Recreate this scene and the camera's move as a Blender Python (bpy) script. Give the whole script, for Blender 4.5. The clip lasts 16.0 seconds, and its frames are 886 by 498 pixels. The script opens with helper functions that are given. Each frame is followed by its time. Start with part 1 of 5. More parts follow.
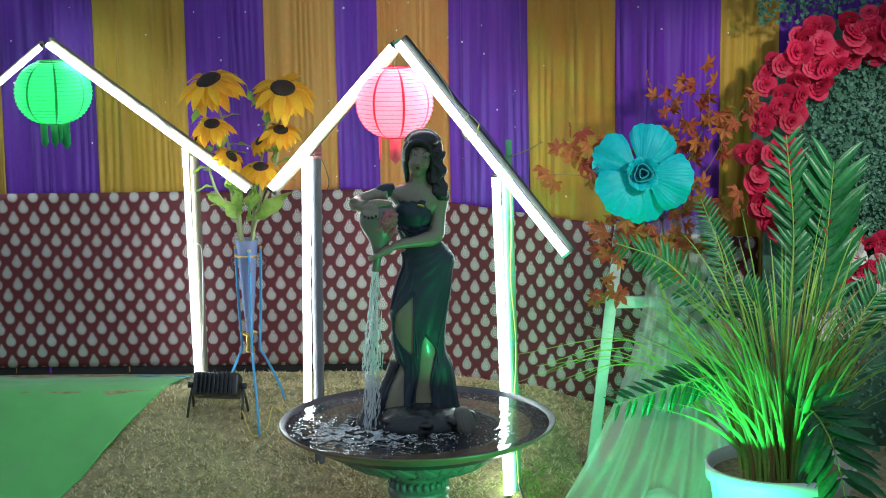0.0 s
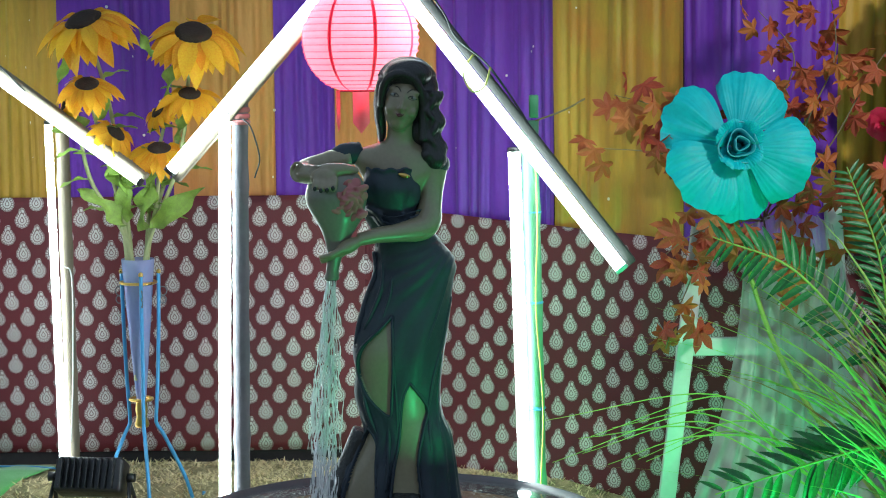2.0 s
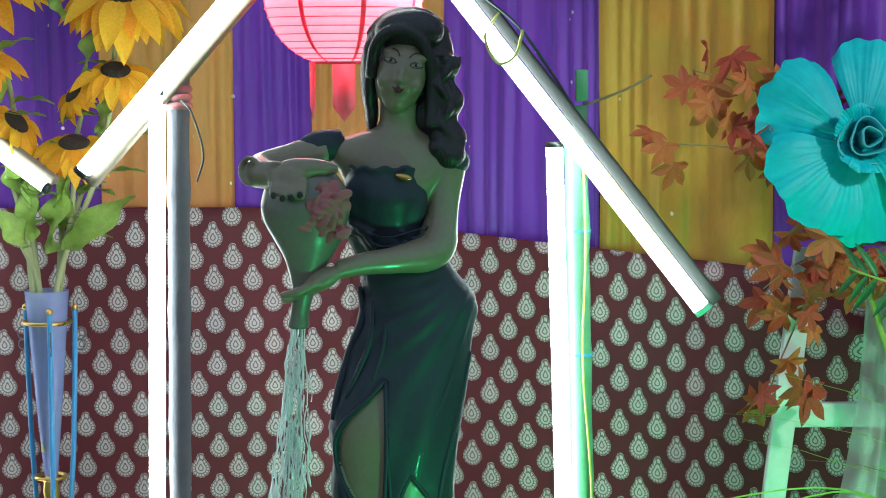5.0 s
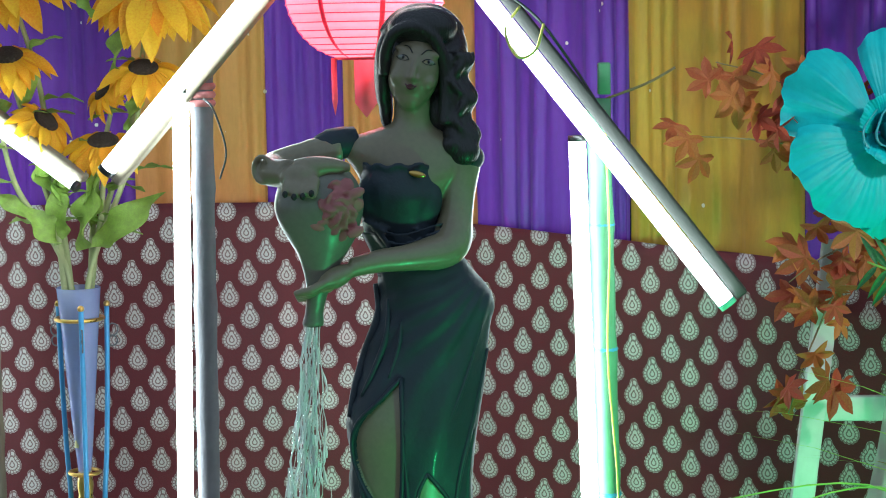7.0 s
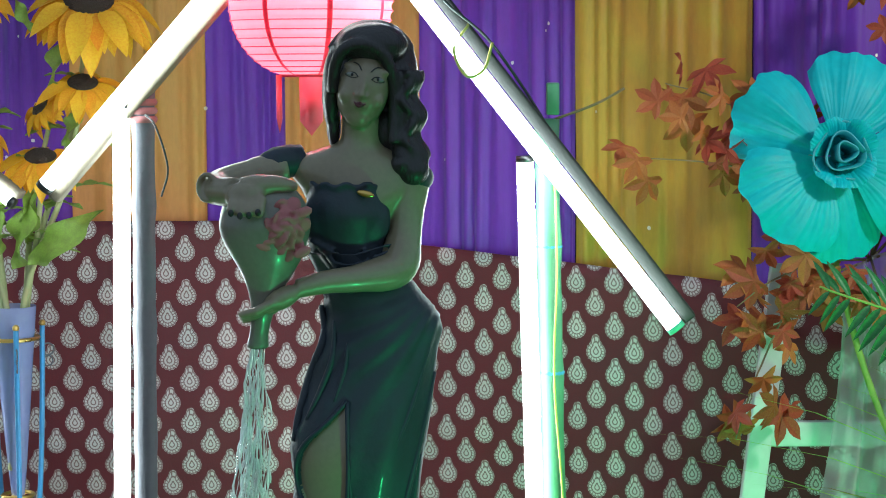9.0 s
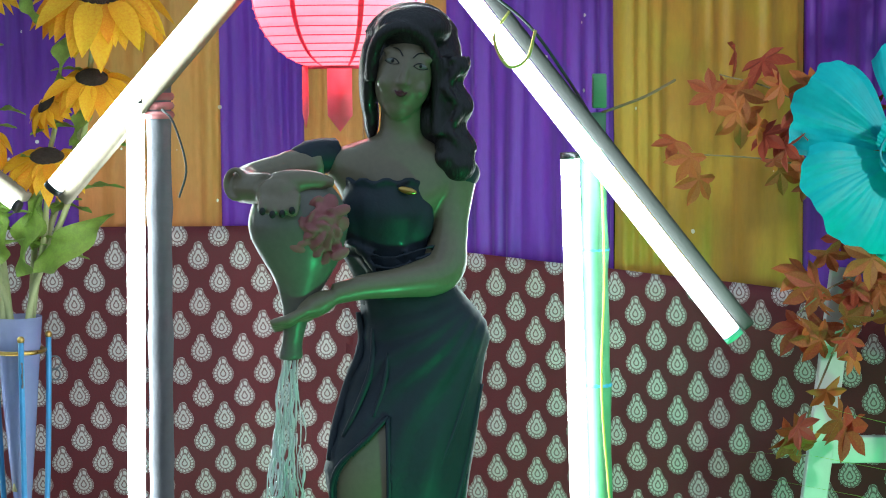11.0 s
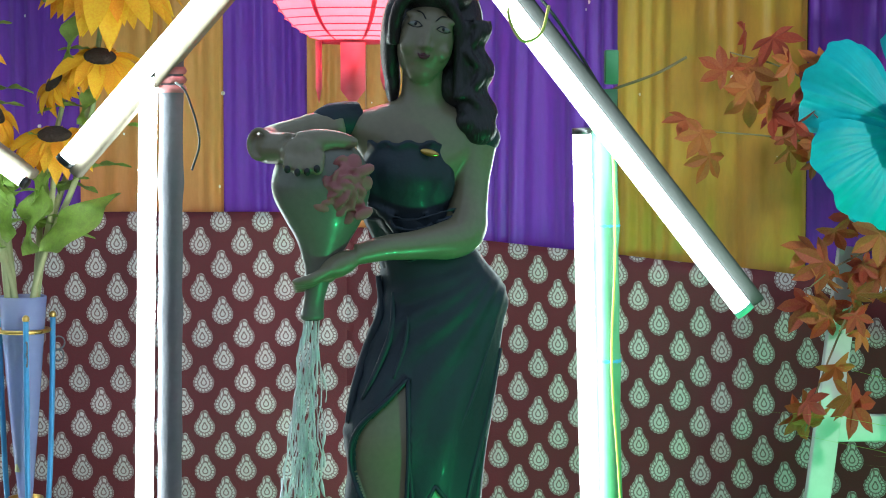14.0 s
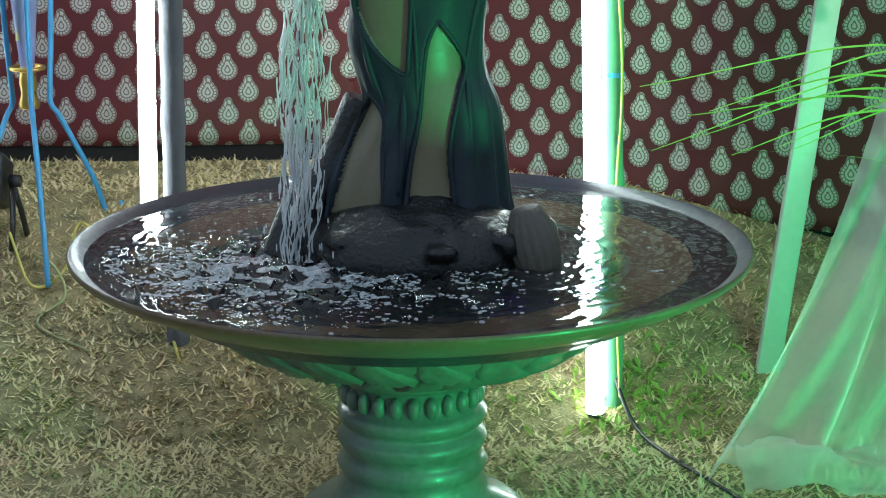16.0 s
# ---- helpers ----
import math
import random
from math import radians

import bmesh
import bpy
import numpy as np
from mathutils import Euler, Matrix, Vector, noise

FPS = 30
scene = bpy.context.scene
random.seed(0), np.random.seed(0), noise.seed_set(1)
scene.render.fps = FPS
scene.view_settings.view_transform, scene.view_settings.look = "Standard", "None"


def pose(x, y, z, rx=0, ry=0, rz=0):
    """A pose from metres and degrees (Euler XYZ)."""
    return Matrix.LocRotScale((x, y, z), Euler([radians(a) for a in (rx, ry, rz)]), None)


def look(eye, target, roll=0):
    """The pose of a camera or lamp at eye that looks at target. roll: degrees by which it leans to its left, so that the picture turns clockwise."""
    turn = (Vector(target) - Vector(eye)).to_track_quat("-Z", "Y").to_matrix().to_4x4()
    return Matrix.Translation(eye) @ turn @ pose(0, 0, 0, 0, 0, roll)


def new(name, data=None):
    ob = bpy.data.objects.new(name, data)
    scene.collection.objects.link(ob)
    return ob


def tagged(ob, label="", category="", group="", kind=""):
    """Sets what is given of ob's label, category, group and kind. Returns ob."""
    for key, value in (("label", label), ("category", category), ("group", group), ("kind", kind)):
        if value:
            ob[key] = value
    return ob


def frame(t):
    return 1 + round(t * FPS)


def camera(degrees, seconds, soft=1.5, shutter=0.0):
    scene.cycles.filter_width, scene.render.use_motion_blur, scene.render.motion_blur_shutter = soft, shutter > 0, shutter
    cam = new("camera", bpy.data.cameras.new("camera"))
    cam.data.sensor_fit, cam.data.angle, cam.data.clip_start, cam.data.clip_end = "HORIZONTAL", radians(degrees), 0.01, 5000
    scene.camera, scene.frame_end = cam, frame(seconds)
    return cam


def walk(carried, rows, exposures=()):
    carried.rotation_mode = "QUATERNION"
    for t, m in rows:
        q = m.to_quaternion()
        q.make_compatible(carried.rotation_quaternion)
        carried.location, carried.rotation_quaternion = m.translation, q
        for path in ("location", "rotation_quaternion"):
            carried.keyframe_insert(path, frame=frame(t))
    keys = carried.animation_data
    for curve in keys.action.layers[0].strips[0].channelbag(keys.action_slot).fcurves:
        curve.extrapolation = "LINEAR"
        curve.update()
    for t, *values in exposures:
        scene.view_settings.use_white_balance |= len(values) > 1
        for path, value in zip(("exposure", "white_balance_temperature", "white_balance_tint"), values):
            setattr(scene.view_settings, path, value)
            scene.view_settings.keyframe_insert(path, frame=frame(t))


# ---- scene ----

cam = camera(26.0, 16.0, soft=1.0)
PATH = [
    (0, (0.250, -6.920, 2.250), (0.219, -4.955, 1.885), -0.93),
    (0.5, (0.212, -6.040, 1.930), (0.190, -4.065, 1.620), -0.80),
    (1, (0.190, -5.450, 1.700), (0.182, -3.469, 1.425), -0.50),
    (1.5, (0.125, -4.935, 1.570), (0.142, -2.951, 1.320), -0.50),
    (2, (0.096, -4.585, 1.498), (0.126, -2.597, 1.280), -0.49),
    (2.5, (0.088, -4.577, 1.492), (0.125, -2.588, 1.286), -0.47),
    (3, (0.079, -4.169, 1.446), (0.129, -2.181, 1.241), -0.21),
    (3.5, (0.059, -3.750, 1.401), (0.117, -1.762, 1.198), -0.21),
    (4, (0.046, -3.439, 1.378), (0.103, -1.450, 1.178), -0.11),
    (6.5, (0.156, -3.298, 1.402), (0.140, -1.309, 1.199), -0.81),
    (7, (0.163, -3.319, 1.401), (0.127, -1.331, 1.187), -0.87),
    (7.5, (0.155, -3.334, 1.397), (0.106, -1.346, 1.186), -0.67),
    (8, (0.133, -3.336, 1.399), (0.082, -1.347, 1.200), -0.41),
    (8.5, (0.128, -3.282, 1.395), (0.105, -1.291, 1.202), -0.22),
    (9, (0.136, -3.269, 1.398), (0.173, -1.279, 1.204), -0.20),
    (9.5, (0.128, -3.213, 1.378), (0.192, -1.224, 1.182), -0.59),
    (10, (0.110, -3.044, 1.369), (0.159, -1.054, 1.172), -0.68),
    (12.5, (-0.000, -3.051, 1.309), (0.066, -1.058, 1.164), 0.22),
    (13, (-0.007, -3.056, 1.289), (0.071, -1.063, 1.143), 0.29),
    (13.5, (-0.009, -3.057, 1.289), (0.073, -1.064, 1.150), 0.30),
    (14, (-0.015, -3.060, 1.264), (0.070, -1.067, 1.121), 0.07),
    (14.5, (-0.025, -3.072, 1.173), (0.072, -1.080, 1.019), -0.57),
    (15, (-0.038, -3.134, 1.075), (0.069, -1.151, 0.845), -0.05),
    (15.5, (-0.037, -3.102, 1.052), (0.059, -1.137, 0.694), -0.63),
    (16, (-0.023, -3.079, 1.103), (0.062, -1.143, 0.607), -0.11),
]
walk(cam, [(t, look(eye, target, roll)) for t, eye, target, roll in PATH])

# ---- world and lamps ----
world = bpy.data.worlds.new("night")
scene.world = world
world.use_nodes = True
world.node_tree.nodes["Background"].inputs[0].default_value = (0.50, 0.67, 0.86, 1)
world.node_tree.nodes["Background"].inputs[1].default_value = 0.72
scene.view_settings.exposure = 0.0
TUBE_POWER = 20.5


def lamp(name, kind, m, energy, color, size=0.05, cone=90):
    data = bpy.data.lights.new(name, kind)
    data.energy, data.color = energy, color
    if kind == "AREA":
        data.size = size
    else:
        data.shadow_soft_size = size
    if kind == "SPOT":
        data.spot_size, data.spot_blend = radians(cone), 0.5
    ob = new(name, data)
    ob.matrix_world = m
    return ob


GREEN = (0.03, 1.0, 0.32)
lamp("green_beam", "SPOT", look((0.72, -1.34, 0.15), (0.08, -0.43, 0.40)), 36, GREEN, 0.05, 80)
# White fill added from out of view to brighten the arch and flowers.
lamp("white_fill_added", "SPOT", look((2.3, -2.2, 2.5), (1.24, 0.0, 1.10)), 260, (0.92, 1.0, 0.93), 0.12, 36)
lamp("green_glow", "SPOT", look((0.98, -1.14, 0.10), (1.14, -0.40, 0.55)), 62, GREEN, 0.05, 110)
lamp("vase_flood", "SPOT", look((-0.755, 0.50, 0.33), (-0.615, 0.47, 1.15)), 5, (1.0, 0.88, 0.84), 0.04, 60)
lamp("lantern_bulb_pink", "POINT", pose(0.0, 0.055, 1.53), 3.6, (1.0, 0.9, 0.85), 0.03)
lamp("lantern_bulb_green", "POINT", pose(-1.386, 0.57, 1.51), 1.5, (1.0, 1.0, 0.9), 0.03)

# ---- helpers ----


def mnode(tree, op, a, b=None, c=None):
    n = tree.nodes.new("ShaderNodeMath")
    n.operation = op
    for i, v in enumerate((a, b, c)):
        if v is None:
            continue
        if isinstance(v, (int, float)):
            n.inputs[i].default_value = v
        else:
            tree.links.new(v, n.inputs[i])
    return n.outputs[0]


def mixc(tree, fac, a, b):
    n = tree.nodes.new("ShaderNodeMix")
    n.data_type = "RGBA"
    for i, v in ((0, fac), (6, a), (7, b)):
        if isinstance(v, (int, float)):
            n.inputs[i].default_value = v
        elif isinstance(v, tuple):
            n.inputs[i].default_value = (*v[:3], 1)
        else:
            tree.links.new(v, n.inputs[i])
    return n.outputs[2]


def noise_of(tree, vec, scale, detail=4.0):
    n = tree.nodes.new("ShaderNodeTexNoise")
    n.inputs["Scale"].default_value, n.inputs["Detail"].default_value = scale, detail
    tree.links.new(vec, n.inputs["Vector"])
    return n.outputs["Fac"]


def mat(name, color, rough=0.5, metal=0.0, dark=0.7, scale=6.0, fine=70.0, bump=0.15, second=None, spec=0.5,
        trans=0.0, see=0.0, coat=0.0, stretch=(1, 1, 1), rand=0.0, sheen=0.0):
    """Base colour varied at two scales, with fine relief; see: share of light let through thin sheets."""
    m = bpy.data.materials.new(name)
    m.use_nodes = True
    t = m.node_tree
    p = t.nodes["Principled BSDF"]
    co = t.nodes.new("ShaderNodeTexCoord")
    mp = t.nodes.new("ShaderNodeMapping")
    mp.inputs["Scale"].default_value = stretch
    t.links.new(co.outputs["Object"], mp.inputs["Vector"])
    vec = mp.outputs[0]
    big, small = noise_of(t, vec, scale), noise_of(t, vec, fine, 6.0)
    f = mnode(t, "MULTIPLY_ADD", big, 0.6, mnode(t, "MULTIPLY", small, 0.4))
    f = mnode(t, "MULTIPLY_ADD", mnode(t, "SUBTRACT", f, 0.5), 2.2, 0.5)
    if rand:
        info = t.nodes.new("ShaderNodeObjectInfo")
        f = mnode(t, "ADD", f, mnode(t, "MULTIPLY", mnode(t, "SUBTRACT", info.outputs["Random"], 0.5), rand))
    clamp = t.nodes.new("ShaderNodeClamp")
    t.links.new(f, clamp.inputs[0])
    low = second if second else tuple(c * dark for c in color)
    t.links.new(mixc(t, clamp.outputs[0], low, color), p.inputs["Base Color"])
    t.links.new(mnode(t, "MULTIPLY_ADD", small, 0.25, max(rough - 0.12, 0.02)), p.inputs["Roughness"])
    p.inputs["Metallic"].default_value = metal
    p.inputs["Specular IOR Level"].default_value = spec
    p.inputs["Transmission Weight"].default_value = trans
    p.inputs["Coat Weight"].default_value = coat
    p.inputs["Sheen Weight"].default_value = sheen
    if bump:
        b = t.nodes.new("ShaderNodeBump")
        b.inputs["Strength"].default_value, b.inputs["Distance"].default_value = bump, 0.004
        t.links.new(small, b.inputs["Height"])
        t.links.new(b.outputs[0], p.inputs["Normal"])
    if see:
        tl = t.nodes.new("ShaderNodeBsdfTranslucent")
        t.links.new(p.inputs["Base Color"].links[0].from_socket, tl.inputs[0])
        mx = t.nodes.new("ShaderNodeMixShader")
        mx.inputs[0].default_value = see
        t.links.new(p.outputs[0], mx.inputs[1])
        t.links.new(tl.outputs[0], mx.inputs[2])
        t.links.new(mx.outputs[0], t.nodes["Material Output"].inputs[0])
    return m


def part(name, bm, material, parent=None, label="", smooth=True):
    me = bpy.data.meshes.new(name)
    if isinstance(bm, bmesh.types.BMesh):
        bm.to_mesh(me)
        bm.free()
    else:
        me.from_pydata(bm[0], [], bm[1])
    for mm in (material if isinstance(material, (list, tuple)) else [material]):
        me.materials.append(mm)
    if smooth:
        me.shade_smooth()
    ob = new(name, me)
    if parent:
        ob.parent = parent
    return tagged(ob, label)


def holder(name, m, label, category, group="", kind=""):
    ob = new(name)
    ob.empty_display_size = 0.05
    ob.matrix_world = m
    return tagged(ob, label, category, group, kind)


def box(bm, c, s, m=Matrix(), bevel=0.0):
    r = bmesh.ops.create_cube(bm, size=1.0, matrix=m @ Matrix.LocRotScale(c, None, s))
    if bevel:
        edges = list({e for v in r["verts"] for e in v.link_edges})
        bmesh.ops.bevel(bm, geom=edges, offset=bevel, segments=2, affect="EDGES", profile=0.5)
    return bm


def rings(bm, loops, caps=True, index=0):
    """Skins closed loops of equal length, given as lists of points."""
    vs = [[bm.verts.new(p) for p in loop] for loop in loops]
    n = len(vs[0])
    for a, b in zip(vs, vs[1:]):
        for i in range(n):
            f = bm.faces.new((a[i], a[(i + 1) % n], b[(i + 1) % n], b[i]))
            f.material_index = index
    if caps:
        for loop in (vs[0][::-1], vs[-1]):
            bm.faces.new(loop).material_index = index
    return bm


def sweep(bm, pts, radii, seg=8, flat=1.0, caps=True, index=0):
    """A round tube along points; radii one or one a point."""
    pts = [Vector(p) for p in pts]
    if isinstance(radii, (int, float)):
        radii = [radii] * len(pts)
    loops, side = [], None
    for i, p in enumerate(pts):
        d = (pts[min(i + 1, len(pts) - 1)] - pts[max(i - 1, 0)]).normalized()
        if side is None:
            side = d.orthogonal().normalized()
        side = (side - d * side.dot(d)).normalized()
        up = d.cross(side)
        loops.append([p + radii[i] * (math.cos(a) * side + flat * math.sin(a) * up) for a in (2 * math.pi * k / seg for k in range(seg))])
    return rings(bm, loops, caps, index)


def lathe(bm, prof, seg=48, caps=False, index=0):
    return rings(bm, [[(r * math.cos(2 * math.pi * k / seg), r * math.sin(2 * math.pi * k / seg), z) for k in range(seg)] for r, z in prof], caps, index)


def curve_pts(ps, n=12):
    """Points on a smooth curve through the given ones."""
    ps = [Vector(p) for p in ps]
    q = [2 * ps[0] - ps[1]] + ps + [2 * ps[-1] - ps[-2]]
    out = []
    for i in range(1, len(q) - 2):
        for k in range(n):
            u = k / n
            a, b, c, d = q[i - 1 : i + 3]
            out.append(0.5 * (2 * b + (c - a) * u + (2 * a - 5 * b + 4 * c - d) * u * u + (3 * b - a - 3 * c + d) * u**3))
    return out + [ps[-1]]


def ground_z(x, y):
    """The lawn rises gently towards the back drapes."""
    k = min(max((y + 0.05) / 0.64, 0.0), 1.0)
    return 0.29 * k + 0.008 * noise.noise((x * 2.3, y * 2.3, 0))


# ---- materials ----
M_GROUND = mat("dry_lawn", (0.50, 0.40, 0.21), 0.95, scale=34, fine=230, second=(0.08, 0.075, 0.035), bump=1.0)
M_BLADE = mat("dry_grass", (0.90, 0.74, 0.46), 0.8, scale=110, fine=19, second=(0.44, 0.38, 0.16), bump=0)
M_GREENCLOTH = mat("green_felt", (0.10, 0.42, 0.10), 0.95, scale=9, fine=240, bump=0.3, dark=0.75, sheen=0.3)
M_DARK = mat("plain_dark", (0.012, 0.009, 0.010), 0.95)
M_TUBEBODY = mat("white_plastic", (0.75, 0.75, 0.72), 0.4)
M_WOODPALE = mat("pale_wood", (0.24, 0.20, 0.14), 0.7, scale=5, fine=40, stretch=(4, 4, 0.6), dark=0.55)
M_WOODDARK = mat("dark_batten", (0.025, 0.025, 0.024), 0.75, scale=7, fine=60)
M_WRAP = mat("white_wrap", (0.15, 0.15, 0.17), 0.85, scale=5, fine=80, bump=0.4)
# Green lamp light on the wood is put into this colour.
M_BAMBOO = mat("green_lit_bamboo", (0.10, 0.30, 0.17), 0.5, scale=6, fine=50, dark=0.6)
M_BLACK = mat("black_plastic", (0.015, 0.015, 0.017), 0.35)
M_WIRE = mat("yellow_wire", (0.6, 0.5, 0.12), 0.5)
M_WIREB = mat("dark_wire", (0.03, 0.04, 0.04), 0.5)
M_PINK = mat("pink_paper", (0.95, 0.20, 0.28), 0.7, see=0.7, dark=0.85, scale=12)
M_PINKRIB = mat("red_paper_rib", (0.75, 0.03, 0.10), 0.7, see=0.3)
M_GREENP = mat("green_paper", (0.05, 0.80, 0.28), 0.7, see=0.55, dark=0.85, scale=12)
M_GREENRIB = mat("green_paper_rib", (0.02, 0.40, 0.12), 0.7, see=0.3)
M_SKIN = mat("painted_skin", (0.26, 0.22, 0.14), 0.36, scale=14, fine=120, dark=0.75, bump=0.05, coat=0.3)
M_DRESS = mat("painted_dress", (0.020, 0.036, 0.056), 0.58, scale=10, fine=90, dark=0.5, bump=0.25, coat=0.05)
M_HAIR = mat("painted_hair", (0.016, 0.015, 0.017), 0.42, scale=30, fine=150, bump=0.5, coat=0.08, stretch=(2, 2, 0.6))
M_JAR = mat("painted_jar", (0.20, 0.20, 0.16), 0.35, scale=12, fine=110, dark=0.7, bump=0.08, coat=0.3)
M_ROSE = mat("painted_rose", (0.50, 0.17, 0.17), 0.5, dark=0.6)
M_ROCK = mat("dark_rock", (0.010, 0.011, 0.011), 0.32, scale=30, fine=160, bump=1.0, coat=0.3)
M_EYE = mat("painted_eye", (0.22, 0.23, 0.22), 0.3)
M_LIP = mat("painted_lip", (0.10, 0.02, 0.03), 0.3)
M_BASIN = mat("basin_inside", (0.016, 0.021, 0.034), 0.45, scale=9, fine=90, coat=0.1)
M_BASINOUT = mat("basin_outside", (0.20, 0.13, 0.07), 0.4, scale=10, fine=110, dark=0.5, coat=0.3)
# Part of the green lamp's light is tinted into the pedestal colour.
M_PED = mat("pedestal_green_lit", (0.17, 0.25, 0.21), 0.4, scale=12, fine=90, dark=0.4, coat=0.3)
M_STONE = mat("ribbed_stone", (0.17, 0.15, 0.12), 0.5, scale=18, fine=120, bump=0.5)
M_BLUE = mat("blue_painted_wire", (0.05, 0.32, 0.62), 0.35, coat=0.3)
M_BRASS = mat("brass", (0.70, 0.46, 0.14), 0.3, metal=1.0)
M_STEM = mat("pale_stem", (0.42, 0.40, 0.22), 0.6, second=(0.25, 0.32, 0.12))
M_SUNPETAL = mat("sunflower_petal", (0.92, 0.60, 0.03), 0.6, scale=25, second=(0.80, 0.30, 0.01), see=0.35, rand=0.7)
M_SUNDISC = mat("sunflower_disc", (0.035, 0.02, 0.012), 0.9, fine=220, bump=1.0)
M_SUNLEAF = mat("sunflower_leaf", (0.26, 0.44, 0.06), 0.55, scale=16, second=(0.17, 0.24, 0.05), see=0.3, rand=0.5)
M_TEAL = mat("teal_foam", (0.0, 0.50, 0.56), 0.5, scale=5, fine=60, dark=0.62, see=0.15, spec=0.25)
M_TEALCORE = mat("teal_core", (0.01, 0.30, 0.36), 0.45)
M_MAPLE = mat("maple_leaf", (0.34, 0.045, 0.02), 0.6, scale=20, second=(0.48, 0.14, 0.03), see=0.3, rand=1.2)
M_TWIG = mat("twig", (0.20, 0.14, 0.07), 0.7)
M_PALM = mat("palm_leaf", (0.018, 0.19, 0.045), 0.36, scale=14, second=(0.008, 0.06, 0.018), see=0.12, rand=0.6)
M_REED = mat("reed_blade", (0.44, 0.54, 0.11), 0.55, scale=5, second=(0.09, 0.30, 0.05), see=0.3)
M_REEDBROWN = mat("brown_reed", (0.32, 0.20, 0.06), 0.65, scale=8, second=(0.16, 0.10, 0.03), see=0.2)
M_POT = mat("white_pot", (0.72, 0.74, 0.70), 0.45, scale=4, dark=0.85, bump=0.05)
M_WHITEWOOD = mat("white_painted_wood", (0.48, 0.52, 0.50), 0.5, scale=6, fine=70, dark=0.8)
M_REDFLOWER = mat("red_petal", (0.72, 0.02, 0.09), 0.6, scale=15, second=(0.45, 0.005, 0.04), see=0.2, rand=1.0)
M_WHITEFLOWER = mat("white_petal", (0.75, 0.72, 0.66), 0.6, scale=15, see=0.2, rand=0.6)
M_MINTLEAF = mat("box_leaf", (0.10, 0.24, 0.16), 0.5, scale=10, second=(0.03, 0.10, 0.06), see=0.15)


def emit_mat(name, color, power):
    m = bpy.data.materials.new(name)
    m.use_nodes = True
    p = m.node_tree.nodes["Principled BSDF"]
    p.inputs["Base Color"].default_value = (0.9, 0.9, 0.9, 1)
    p.inputs["Emission Color"].default_value = (*color, 1)
    p.inputs["Emission Strength"].default_value = power
    return m


M_TUBE = emit_mat("lit_tube", (0.81, 0.98, 1.0), TUBE_POWER)


def curtain_mat(name, color, second):
    """Satin drape with tiny sequins."""
    m = mat(name, color, 0.5, scale=3, fine=180, second=second, bump=0.08, stretch=(1, 1, 0.25), see=0.12, sheen=0.3)
    t = m.node_tree
    p = t.nodes["Principled BSDF"]
    co = t.nodes.new("ShaderNodeTexCoord")
    vo = t.nodes.new("ShaderNodeTexVoronoi")
    vo.inputs["Scale"].default_value = 13
    t.links.new(co.outputs["Object"], vo.inputs["Vector"])
    dot = mnode(t, "LESS_THAN", vo.outputs["Distance"], 0.058)
    src = p.inputs["Base Color"].links[0].from_socket
    t.links.new(mixc(t, dot, src, (0.9, 0.85, 0.8)), p.inputs["Base Color"])
    t.links.new(dot, p.inputs["Metallic"])
    return m


M_PURPLE = curtain_mat("purple_satin", (0.155, 0.013, 0.42), (0.09, 0.007, 0.27))
M_YELLOW = curtain_mat("mustard_satin", (0.52, 0.29, 0.02), (0.38, 0.20, 0.012))
M_ORANGE = curtain_mat("orange_satin", (0.66, 0.27, 0.07), (0.50, 0.18, 0.04))


